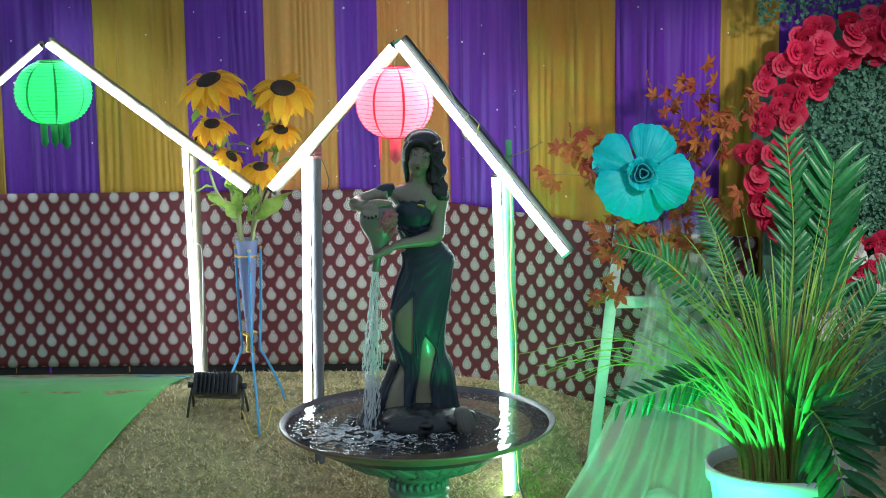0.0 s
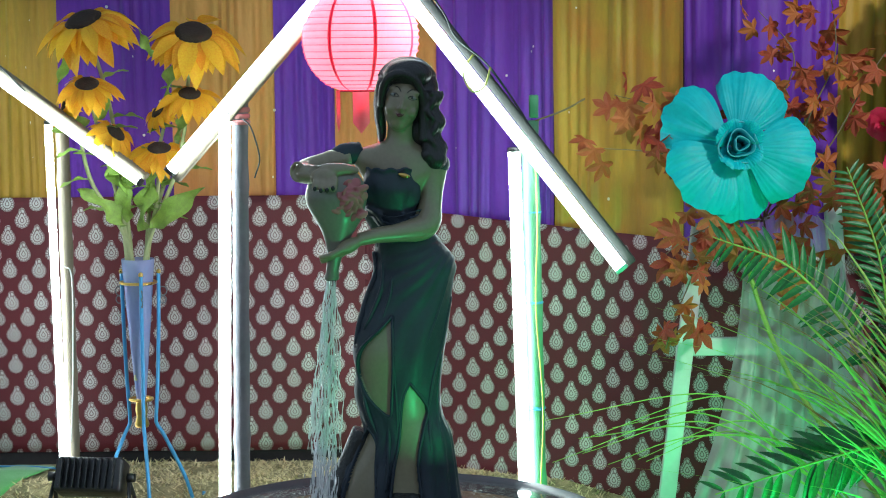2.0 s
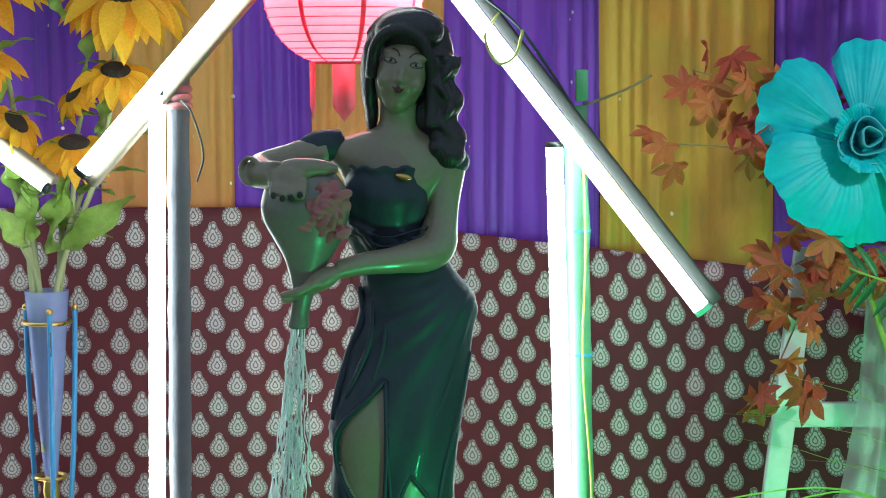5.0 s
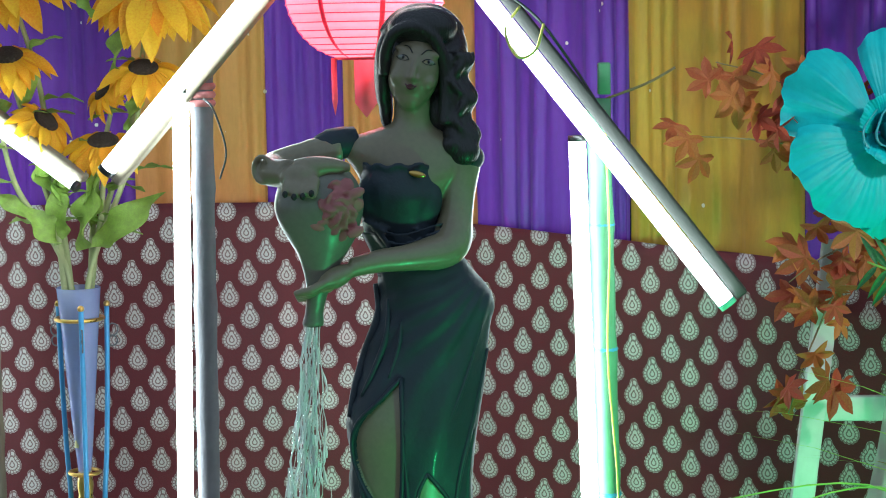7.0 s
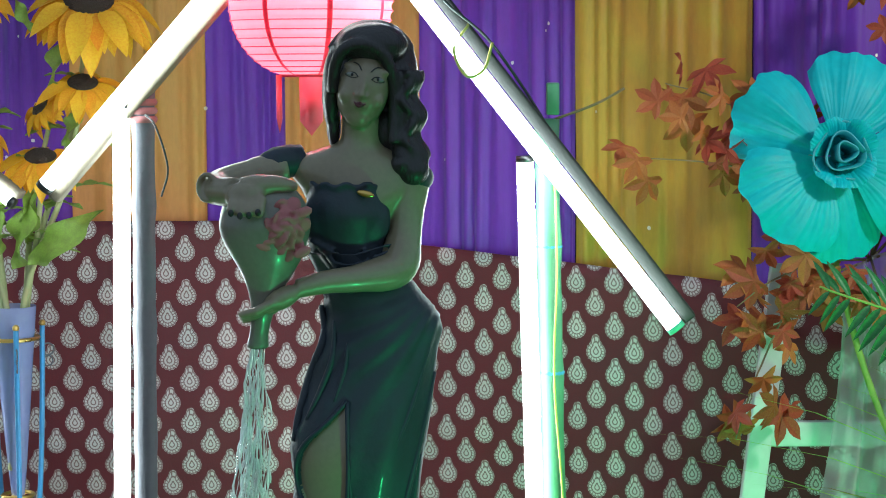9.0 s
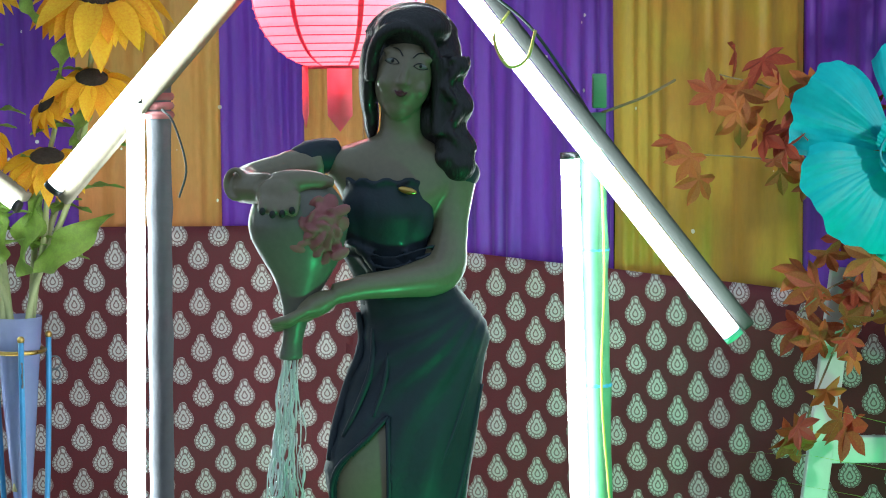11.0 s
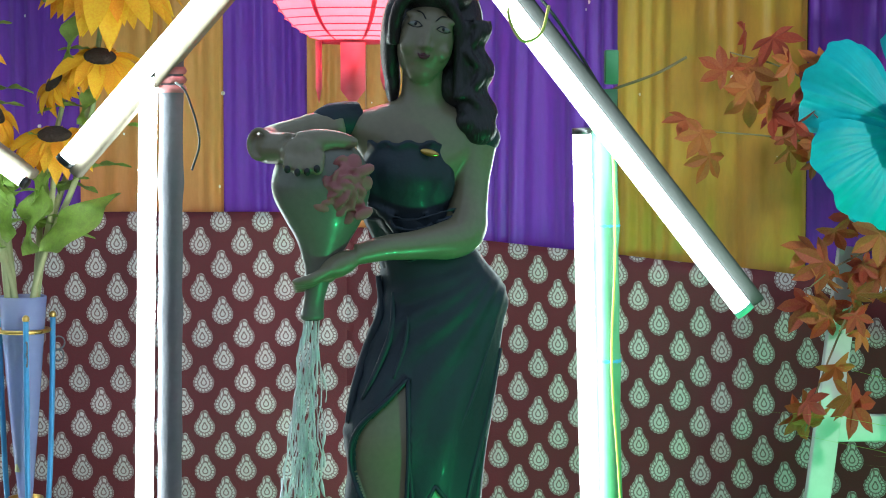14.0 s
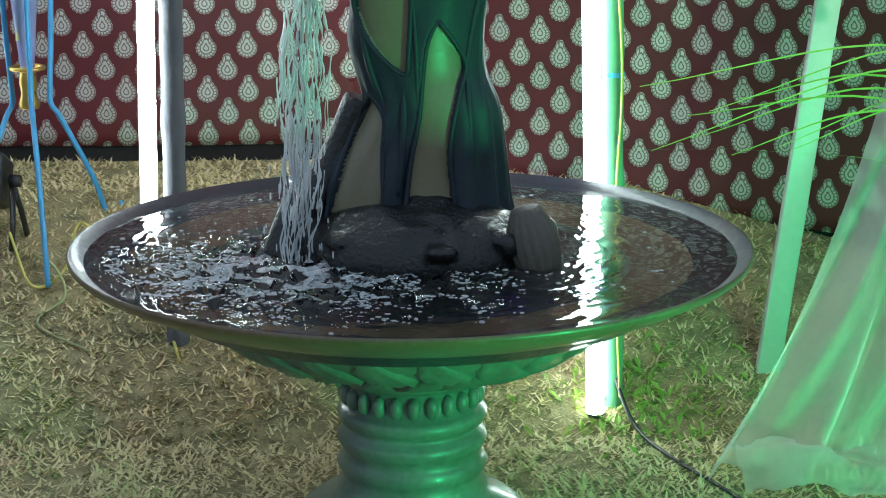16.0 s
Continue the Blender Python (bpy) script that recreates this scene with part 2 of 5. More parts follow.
def brocade_mat():
    """Maroon cloth with woven silver drop motifs in staggered rows; the map counts in metres."""
    m = mat("maroon_brocade", (0.130, 0.008, 0.015), 0.6, scale=3, fine=260, second=(0.075, 0.004, 0.009), bump=0.2)
    t = m.node_tree
    p = t.nodes["Principled BSDF"]
    uv = t.nodes.new("ShaderNodeUVMap")
    uv.uv_map = "cloth"
    sx = t.nodes.new("ShaderNodeSeparateXYZ")
    t.links.new(uv.outputs[0], sx.inputs[0])
    dx, dy = 0.084, 0.0465
    row = mnode(t, "FLOOR", mnode(t, "DIVIDE", sx.outputs[1], dy))
    b = mnode(t, "SUBTRACT", sx.outputs[1], mnode(t, "MULTIPLY", mnode(t, "ADD", row, 0.5), dy))

    def drop(shift_rows):
        r = mnode(t, "ADD", row, shift_rows)
        v = mnode(t, "SUBTRACT", b, shift_rows * dy)
        odd = mnode(t, "MODULO", mnode(t, "ADD", r, 100), 2)
        u = mnode(t, "ADD", mnode(t, "DIVIDE", sx.outputs[0], dx), mnode(t, "MULTIPLY", odd, 0.5))
        a = mnode(t, "MULTIPLY", mnode(t, "SUBTRACT", mnode(t, "FRACT", mnode(t, "ADD", u, 50)), 0.5), dx)
        v = mnode(t, "ADD", v, 0.005)
        ang = mnode(t, "ARCTAN2", a, v)
        rad = mnode(t, "SQRT", mnode(t, "ADD", mnode(t, "MULTIPLY", a, a), mnode(t, "MULTIPLY", v, v)))
        tip = mnode(t, "POWER", mnode(t, "MAXIMUM", mnode(t, "COSINE", ang), 0.0), 14.0)
        lim = mnode(t, "ADD", 0.0200, mnode(t, "MULTIPLY", tip, 0.0150))
        scal = mnode(t, "MULTIPLY", mnode(t, "ABSOLUTE", mnode(t, "SINE", mnode(t, "MULTIPLY", ang, 7.5))), 0.0016)
        q = mnode(t, "DIVIDE", rad, mnode(t, "ADD", lim, scal))
        inside = mnode(t, "LESS_THAN", q, 1.0)
        ringed = mnode(t, "GREATER_THAN", mnode(t, "SINE", mnode(t, "MULTIPLY", q, 19.0)), -0.45)
        spoke = mnode(t, "GREATER_THAN", mnode(t, "SINE", mnode(t, "MULTIPLY", ang, 16.0)), -0.6)
        spoke = mnode(t, "MAXIMUM", spoke, mnode(t, "LESS_THAN", q, 0.6))
        return mnode(t, "MULTIPLY", inside, mnode(t, "MULTIPLY_ADD", mnode(t, "MULTIPLY", ringed, spoke), 0.75, 0.25))

    mask = mnode(t, "MAXIMUM", drop(0), mnode(t, "MAXIMUM", drop(1), drop(-1)))
    co = t.nodes.new("ShaderNodeTexCoord")
    wear = noise_of(t, co.outputs["Object"], 3.5)
    base = p.inputs["Base Color"].links[0].from_socket
    silver = mixc(t, wear, (0.36, 0.34, 0.33), (0.74, 0.71, 0.69))
    t.links.new(mixc(t, mask, base, silver), p.inputs["Base Color"])
    t.links.new(mnode(t, "MULTIPLY", mask, 0.55), p.inputs["Metallic"])
    return m


M_BROCADE = brocade_mat()


def see_mat(name, color, clear, rough=0.6):
    """A sheer or glassy sheet: part of the light goes straight through."""
    m = mat(name, color, rough, see=0.4, dark=0.85, scale=20)
    t = m.node_tree
    src = t.nodes["Material Output"].inputs[0].links[0].from_socket
    tr = t.nodes.new("ShaderNodeBsdfTransparent")
    mx = t.nodes.new("ShaderNodeMixShader")
    mx.inputs[0].default_value = clear
    t.links.new(src, mx.inputs[1])
    t.links.new(tr.outputs[0], mx.inputs[2])
    t.links.new(mx.outputs[0], t.nodes["Material Output"].inputs[0])
    return m


M_TULLE = see_mat("white_tulle", (0.85, 0.88, 0.84), 0.62)
# Clear acrylic; the coloured lamp light on it is put into the tint.
M_VASE = see_mat("vase_acrylic", (0.42, 0.50, 0.85), 0.50, 0.15)


def water_mat(name, rough, bump_scale, strength, dist):
    m = bpy.data.materials.new(name)
    m.use_nodes = True
    t = m.node_tree
    p = t.nodes["Principled BSDF"]
    p.inputs["Base Color"].default_value = (0.92, 0.95, 0.97, 1)
    p.inputs["Roughness"].default_value = rough
    p.inputs["IOR"].default_value = 1.33
    p.inputs["Transmission Weight"].default_value = 1.0
    co = t.nodes.new("ShaderNodeTexCoord")
    b = t.nodes.new("ShaderNodeBump")
    b.inputs["Strength"].default_value, b.inputs["Distance"].default_value = strength, dist
    t.links.new(noise_of(t, co.outputs["Object"], bump_scale, 3.0), b.inputs["Height"])
    t.links.new(b.outputs[0], p.inputs["Normal"])
    return m


M_WATER = water_mat("still_water", 0.02, 30, 0.10, 0.004)
M_JET = water_mat("falling_water", 0.10, 120, 0.5, 0.004)
M_JET.node_tree.nodes["Principled BSDF"].inputs["Transmission Weight"].default_value = 0.55

M_FROTH = mat("froth", (0.84, 0.86, 0.88), 0.25, scale=60, fine=300, dark=0.6, bump=0.3)

# ---- ground ----
N = 90
gv, gf = [], []
gx = [-60, -20, -8] + [-4 + 8 * i / N for i in range(N + 1)] + [8, 20, 60]
gy = sorted([-60, -20, -10, -0.05, 0.59] + [-8 + 10 * i / N for i in range(N + 1)] + [6, 20, 60])
for yy in gy:
    for xx in gx:
        gv.append((xx, yy, ground_z(xx, yy)))
for j in range(len(gy) - 1):
    for i in range(len(gx) - 1):
        a = j * len(gx) + i
        gf.append((a, a + 1, a + 1 + len(gx), a + len(gx)))
tagged(part("ground", (gv, gf), M_GROUND), "trodden dry lawn with straw-coloured clippings", "ground", kind="structure")

rng = np.random.default_rng(4)
bv, bf = [], []
for i in range(120000):
    x, y = rng.uniform(-1.35, 1.2), rng.uniform(-1.05, 0.86)
    if x < -1.31 + 0.49 * y:
        continue
    if noise.noise((x * 11, y * 11, 6)) + 0.4 * noise.noise((x * 31, y * 31, 2)) < rng.uniform(-0.75, 0.25):
        continue
    z = ground_z(x, y)
    a, ln, w = rng.uniform(0, 6.283), rng.uniform(0.006, 0.022), rng.uniform(0.0014, 0.0042)
    up = rng.uniform(0.05, 0.85)
    dx, dy = math.cos(a), math.sin(a)
    k = len(bv)
    bv += [(x - dy * w, y + dx * w, z), (x + dy * w, y - dx * w, z), (x + dx * ln, y + dy * ln, z + ln * up)]
    bf.append((k, k + 1, k + 2))
tagged(part("lawn_grass", (bv, bf), M_BLADE, smooth=False), "short dry grass blades and straw on the lawn", "grass", kind="stuff")

# ---- drapes ----
PLAN = [(-4.2, 0.90), (0.0, 0.88), (0.98, 0.40), (3.2, 0.40)]


def plan_at(s):
    """Place and outward normal (towards the lawn) at s metres along the drapes; s is 0 at x = 0."""
    pts = [Vector(p) for p in PLAN]
    s0 = -(pts[1] - pts[0]).length
    for a, b in zip(pts, pts[1:]):
        ln = (b - a).length
        if s <= s0 + ln or b is pts[-1]:
            d = (b - a) / ln
            return a + d * (s - s0), Vector((d.y, -d.x))
        s0 += ln


def s_of(x):
    if x <= 0:
        return x
    k = math.hypot(0.98, 0.48) / 0.98
    return x * k if x <= 0.98 else 0.98 * k + (x - 0.98)


def curtain_panel(x0, x1, material, label):
    s0, s1 = s_of(x0), s_of(x1)
    n = max(int((s1 - s0) / 0.0045), 8)
    zs = [0.30, 0.8, 1.1, 1.4, 1.7, 2.0, 2.4, 2.8]
    vs, fs = [], []
    ph = random.uniform(0, 10)
    for iz, z in enumerate(zs):
        for i in range(n + 1):
            s = s0 + (s1 - s0) * i / n
            p, nn = plan_at(s)
            w = noise.noise((s * 9 + ph, z * 0.5, 3)) * 2.4
            fold = 0.5 + 0.5 * math.sin(s * 150 + w * 5.5 + 0.5 * math.sin(z * 2 + s * 6))
            deep = 0.55 + 0.9 * abs(noise.noise((s * 14, z * 0.3, ph)))
            d = 0.015 * deep * fold ** 0.8 + 0.010 * noise.noise((s * 17, z * 0.7, 7)) + 0.004 * noise.noise((s * 70, z * 1.2, 2)) + 0.006
            vs.append((p.x + nn.x * d, p.y + nn.y * d, z))
    for iz in range(len(zs) - 1):
        for i in range(n):
            a = iz * (n + 1) + i
            fs.append((a, a + 1, a + n + 2, a + n + 1))
    ob = part("curtain_panel", (vs, fs), material)
    return tagged(ob, label, "curtain", "curtain panels")


EDGES = [-3.4, -2.5, -2.08, -1.665, -1.278, -0.905, -0.585, -0.295, -0.125, 0.172, 0.485, 0.815, 1.20, 1.42, 1.9, 2.4, 3.1]
for i, (x0, x1) in enumerate(zip(EDGES, EDGES[1:])):
    if i % 2:
        curtain_panel(x0, x1, M_PURPLE, "pleated purple satin drape with tiny silver sequins")
    elif x0 in (-0.585, -0.125):
        curtain_panel(x0, x1, M_ORANGE, "pleated orange satin drape between purple drapes")
    else:
        curtain_panel(x0, x1, M_YELLOW, "pleated mustard yellow satin drape with tiny sequins")


def brocade(x0, x1, z0a, z1a, z0b, z1b, label):
    s0, s1 = s_of(x0), s_of(x1)
    n, rows = int((s1 - s0) / 0.02), 26
    bm = bmesh.new()
    uv = bm.loops.layers.uv.new("cloth")
    grid, maps = [], {}
    for j in range(rows + 1):
        line = []
        for i in range(n + 1):
            k = i / n
            s, v = s0 + (s1 - s0) * k, j / rows
            z = (z0a + (z0b - z0a) * k) * (1 - v) + (z1a + (z1b - z1a) * k) * v
            p, nn = plan_at(s)
            d = 0.030 + 0.006 * noise.noise((s * 3, z * 5, 1)) + 0.004 * noise.noise((s * 1.2, z * 16, 4)) * (1 - v) * 2
            z += 0.003 * noise.noise((s * 5, 9, 0))
            q = bm.verts.new((p.x + nn.x * d, p.y + nn.y * d, z))
            sag = 0.02 * noise.noise((s * 1.3, z * 1.5, 8))
            maps[q] = (s + sag, z + 0.012 * noise.noise((s * 2, z * 2, 5)))
            line.append(q)
        grid.append(line)
    for j in range(rows):
        for i in range(n):
            f = bm.faces.new((grid[j][i], grid[j][i + 1], grid[j + 1][i + 1], grid[j + 1][i]))
            for lp in f.loops:
                lp[uv].uv = maps[lp.vert]
    ob = part("brocade_cloth", bm, M_BROCADE)
    so = ob.modifiers.new("thick", "SOLIDIFY")
    so.thickness = 0.003
    return tagged(ob, label, "cloth", "brocade cloths")


brocade(-3.2, -0.03, 0.325, 1.06, 0.325, 1.06, "maroon brocade cloth with silver drop motifs stretched along the drapes")
brocade(-0.045, 1.35, 0.29, 1.03, 0.20, 0.925, "maroon brocade cloth sagging towards the flower arch")

# Black strip painting the shade in the gap between brocade and lawn.
bm = bmesh.new()
for x0, x1 in ((-3.4, 0.0), (0.0, 0.98), (0.98, 2.6)):
    (p, nn), (q, _) = plan_at(s_of(x0)), plan_at(s_of(x1) - 1e-6)
    nn = plan_at(s_of((x0 + x1) / 2))[1]
    a, b = p + nn * 0.022, q + nn * 0.022
    vs = [bm.verts.new((a.x, a.y, 0.0)), bm.verts.new((b.x, b.y, 0.0)), bm.verts.new((b.x, b.y, 0.35)), bm.verts.new((a.x, a.y, 0.35))]
    bm.faces.new(vs)
ob = tagged(part("gap_shade_strip", bm, M_DARK), "black strip painting the shade in the gap below the brocade, touching the lawn", "cloth", kind="structure")
ob.modifiers.new("thick", "SOLIDIFY").thickness = 0.003

bm = bmesh.new()
box(bm, (-0.4, 1.05, 1.5), (9, 0.1, 3.0))
tagged(part("wall_north", bm, M_DARK, smooth=False), "plain dark canvas wall behind the drapes", "wall", kind="structure")

# green floor cloth
bm = bmesh.new()
right = [(-0.93, 0.80), (-1.00, 0.62), (-1.10, 0.42), (-1.19, 0.24), (-1.26, 0.10), (-1.33, -0.02), (-1.42, -0.2), (-1.5, -0.4), (-1.6, -0.7), (-1.7, -1.1)]
rows = []
for xr, y in right:
    rows.append([bm.verts.new((xr - 2.2 * k / 40, y + 0.02 * noise.noise((k * 0.3, y, 2)),
                               ground_z(xr - 2.2 * k / 40, y) + 0.006 + 0.012 * abs(noise.noise((xr * 3 - k * 0.4, y * 6, 5))))) for k in range(41)])
for a, b in zip(rows, rows[1:]):
    for i in range(40):
        bm.faces.new((a[i], a[i + 1], b[i + 1], b[i]))
bmesh.ops.subdivide_edges(bm, edges=bm.edges[:], cuts=2, use_grid_fill=True, smooth=0.6)
for v in bm.verts:
    v.co.z = max(v.co.z, ground_z(v.co.x, v.co.y) + 0.004) + 0.006 * noise.noise(v.co * 9)
ob = tagged(part("green_floor_cloth", bm, M_GREENCLOTH), "wrinkled bright green felt carpet laid on the lawn", "carpet")
ob.modifiers.new("thick", "SOLIDIFY").thickness = 0.003


# ---- lit gable frames ----
def rod_pose(a, b):
    a, b = Vector(a), Vector(b)
    return Matrix.Translation(a) @ (b - a).to_track_quat("Z", "Y").to_matrix().to_4x4(), (b - a).length


# Default r is widened: the tube's bloom is put into its thickness.
def led_tube(a, b, parent, r=0.0148, cap=M_BLACK):
    m, ln = rod_pose(a, b)
    bm = bmesh.new()
    lathe(bm, [(r * 0.2, 0.008), (r, 0.01), (r, ln - 0.01), (r * 0.2, ln - 0.008)], 16, True)
    bmesh.ops.transform(bm, matrix=m, verts=bm.verts)
    tube = part("led_tube", bm, M_TUBE, parent, "glowing white LED tube")
    for z0 in (0.0, ln - 0.012):
        bm = bmesh.new()
        lathe(bm, [(r * 0.4, z0), (r * 1.08, z0 + 0.002), (r * 1.08, z0 + 0.012), (r * 0.4, z0 + 0.0125)], 14, True)
        bmesh.ops.transform(bm, matrix=m, verts=bm.verts)
        part("end_cap", bm, cap, tube, "plastic end cap of the tube")
    return tube


def batten(a, b, w, d, parent, material, name, label=""):
    m, ln = rod_pose(a, b)
    bm = bmesh.new()
    box(bm, (0, 0, ln / 2), (w, d, ln), bevel=0.004)
    bmesh.ops.transform(bm, matrix=m, verts=bm.verts)
    return part(name, bm, material, parent, label)


def pole(a, b, r, parent, material, label, knots=6):
    m, ln = rod_pose(a, b)
    bm = bmesh.new()
    prof = []
    for k in range(knots * 6 + 1):
        z = ln * k / (knots * 6)
        prof.append((r * (1 + (0.10 if k % 6 == 0 else 0.0) + 0.03 * math.sin(k * 1.7)), z))
    lathe(bm, prof, 16, True)
    bmesh.ops.transform(bm, matrix=m, verts=bm.verts)
    return part("pole", bm, material, parent, label)


def wire(parent, pts, r, material, name="cable", label=""):
    bm = bmesh.new()
    sweep(bm, curve_pts(pts, 6), r, 6)
    return part(name, bm, material, parent, label)


M_CAPGREEN = mat("green_cap", (0.10, 0.55, 0.35), 0.4)
gable = holder("gable_frame", pose(0, 0, 0), "house-shaped frame of bamboo poles with glowing LED tubes round the fountain", "light frame", "gable frames")
pole((-0.349, 0.19, ground_z(-0.349, 0.19) - 0.03), (-0.324, 0.10, 1.36), 0.020, gable, M_WRAP, "pole wrapped in pale cloth")
pole((0.402, 0.03, -0.03), (0.376, 0.03, 1.30), 0.021, gable, M_BAMBOO, "bamboo pole with green lamp light put into its colour")
led_tube((-0.388, 0.16, 0.30), (-0.360, 0.085, 1.330), gable)
led_tube((0.371, 0.0, 0.012), (0.337, 0.0, 1.238), gable)
led_tube((-0.016, -0.01, 1.730), (0.590, -0.075, 0.948), gable, cap=M_CAPGREEN)
led_tube((-0.500, 0.085, 1.178), (-0.022, 0.0, 1.716), gable)
batten((0.012, 0.018, 1.742), (0.617, -0.040, 0.962), 0.035, 0.022, gable, M_WOODDARK, "rafter", "dark wooden batten behind the tube")
batten((-0.485, 0.115, 1.160), (-0.005, 0.03, 1.700), 0.030, 0.020, gable, M_WOODPALE, "rafter", "pale wooden batten behind the tube")
wire(gable, [(0.10, 0.0, 1.66), (0.17, -0.02, 1.56), (0.20, -0.03, 1.50), (0.27, -0.02, 1.44), (0.33, 0.0, 1.36), (0.375, 0.01, 1.29)], 0.0025, M_WIREB)
wire(gable, [(0.24, -0.03, 1.46), (0.215, -0.05, 1.42), (0.235, -0.06, 1.375), (0.265, -0.055, 1.385), (0.28, -0.04, 1.43)], 0.0025, M_WIRE, label="loop of yellow wire")
wire(gable, [(0.385, 0.005, 1.28), (0.392, 0.0, 1.05), (0.388, -0.002, 0.85), (0.405, 0.0, 0.6), (0.398, 0.002, 0.35), (0.412, 0.0, 0.05)], 0.002, M_WIRE, label="yellow cord tied along the pole")
wire(gable, [(-0.31, 0.02, 1.31), (-0.29, 0.0, 1.29), (-0.272, 0.01, 1.22), (-0.285, 0.02, 1.17)], 0.0018, M_WIREB)
bm = bmesh.new()
box(bm, (0.385, 0.01, 1.335), (0.022, 0.02, 0.055), bevel=0.003)
part("bracket", bm, M_BAMBOO, gable, "small green clip at the pole head")
wire(gable, [(0.39, 0.02, 1.30), (0.46, 0.03, 1.325), (0.51, 0.03, 1.352)], 0.0025, M_TWIG, "stick", "thin twig poking out of the joint")
for z in (1.30, 1.315, 1.33):
    bm = bmesh.new()
    lathe(bm, [(0.023, -0.006), (0.026, 0.0), (0.023, 0.006)], 14)
    bmesh.ops.transform(bm, matrix=Matrix.Translation((-0.325, 0.103, z)), verts=bm.verts)
    part("binding", bm, M_ROSE, gable, "reddish string binding")
for z in (0.35, 0.6, 0.86, 1.08):
    bm = bmesh.new()
    lathe(bm, [(0.0222, -0.004), (0.0245, 0.0), (0.0222, 0.004)], 14)
    bmesh.ops.transform(bm, matrix=Matrix.Translation((0.402 - 0.02 * z, 0.03, z)), verts=bm.verts)
    part("binding", bm, M_BLUE, gable, "blue string tied round the pole")

left_gable = holder("gable_frame", pose(0, 0, 0), "house-shaped frame with glowing LED tubes holding a green lantern", "light frame", "gable frames")
pole((-0.84, 0.58, ground_z(-0.84, 0.58) - 0.03), (-0.845, 0.58, 1.30), 0.018, left_gable, M_WOODPALE, "pale bamboo pole")
led_tube((-0.862, 0.55, 0.31), (-0.876, 0.55, 1.29), left_gable, 0.0105)
led_tube((-1.405, 0.55, 1.700), (-0.600, 0.33, 1.135), left_gable, 0.0105)
led_tube((-2.15, 0.60, 1.10), (-1.415, 0.56, 1.690), left_gable, 0.0105)
batten((-1.39, 0.575, 1.715), (-0.59, 0.355, 1.150), 0.028, 0.018, left_gable, M_WOODPALE, "rafter", "pale wooden batten behind the tube")
batten((-2.15, 0.62, 1.11), (-1.42, 0.585, 1.70), 0.028, 0.018, left_gable, M_WOODPALE, "rafter", "pale wooden batten behind the tube")
pole((-2.0, 0.62, ground_z(-2, 0.62) - 0.03), (-2.0, 0.62, 1.25), 0.018, left_gable, M_WOODPALE, "pale bamboo pole")
wire(left_gable, [(-1.05, 0.46, 1.47), (-0.98, 0.44, 1.44), (-0.92, 0.43, 1.38), (-0.86, 0.43, 1.33)], 0.002, M_WIREB)
wire(left_gable, [(-0.845, 0.55, 0.9), (-0.825, 0.55, 0.86), (-0.83, 0.55, 0.6), (-0.84, 0.55, 0.42)], 0.002, M_TUBEBODY)


# ---- paper lanterns ----
def lantern(x, y, z, r, h, paper, rib, label, tails):
    top = holder("paper_lantern", pose(x, y, z), label, "lantern", "paper lanterns")
    bm = bmesh.new()
    prof, n = [], 60
    for k in range(n + 1):
        a = math.radians(-72 + 144 * k / n)
        rr = r * math.cos(a) ** 0.85 + 0.0022 * (1 if k % 3 == 0 else -0.4)
        prof.append((rr, h / 2 * math.sin(a) / math.sin(math.radians(72))))
    lathe(bm, prof, 40)
    part("paper_shell", bm, paper, top, "ribbed translucent paper globe")
    for k in range(8):
        a = 2 * math.pi * (k + 0.35) / 8
        bm = bmesh.new()
        loops = []
        for j in range(25):
            q = math.radians(-72 + 144 * j / 24)
            rr = r * math.cos(q) ** 0.85 + 0.003
            zz = h / 2 * math.sin(q) / math.sin(math.radians(72))
            loops.append([(rr * math.cos(a + d), rr * math.sin(a + d), zz) for d in (-0.032, 0.032)])
        vs = [[bm.verts.new(p) for p in l] for l in loops]
        for u, w in zip(vs, vs[1:]):
            bm.faces.new((u[0], u[1], w[1], w[0]))
        part("paper_stripe", bm, rib, top, "darker vertical paper stripe")
    for k in range(1, 20):
        q = math.radians(-72 + 7.2 * k)
        rr, zz = r * math.cos(q) ** 0.85 + 0.0030, h / 2 * math.sin(q) / math.sin(math.radians(72))
        bm = bmesh.new()
        lathe(bm, [(rr, zz - 0.0008), (rr + 0.0008, zz), (rr, zz + 0.0008)], 40)
        part("wire_rib", bm, rib, top)
    for zz in (h / 2, -h / 2):
        bm = bmesh.new()
        rr = r * math.cos(math.radians(72)) ** 0.85
        lathe(bm, [(rr - 0.006, zz), (rr + 0.003, zz - 0.004), (rr + 0.003, zz + 0.004), (rr - 0.006, zz)], 32)
        part("ring", bm, rib, top)
    for dx, w, ln in tails:
        bm = bmesh.new()
        sh = [(-w / 2, 0), (-w / 2, -ln * 0.75), (0, -ln), (w / 2, -ln * 0.75), (w / 2, 0)]
        vs = [bm.verts.new((dx + u, -0.02 + 0.01 * math.sin(k), -h / 2 + v)) for k, (u, v) in enumerate(sh)]
        bm.faces.new(vs)
        ob = part("tail", bm, rib if paper is M_GREENP else paper, top, "hanging paper tail")
        ob.modifiers.new("thick", "SOLIDIFY").thickness = 0.001
    bm = bmesh.new()
    sweep(bm, [(0, 0, h / 2), (0.003, 0, h / 2 + 0.04), (0, 0, h / 2 + 0.10)], 0.002, 6)
    part("hook", bm, M_WIREB, top)
    return top


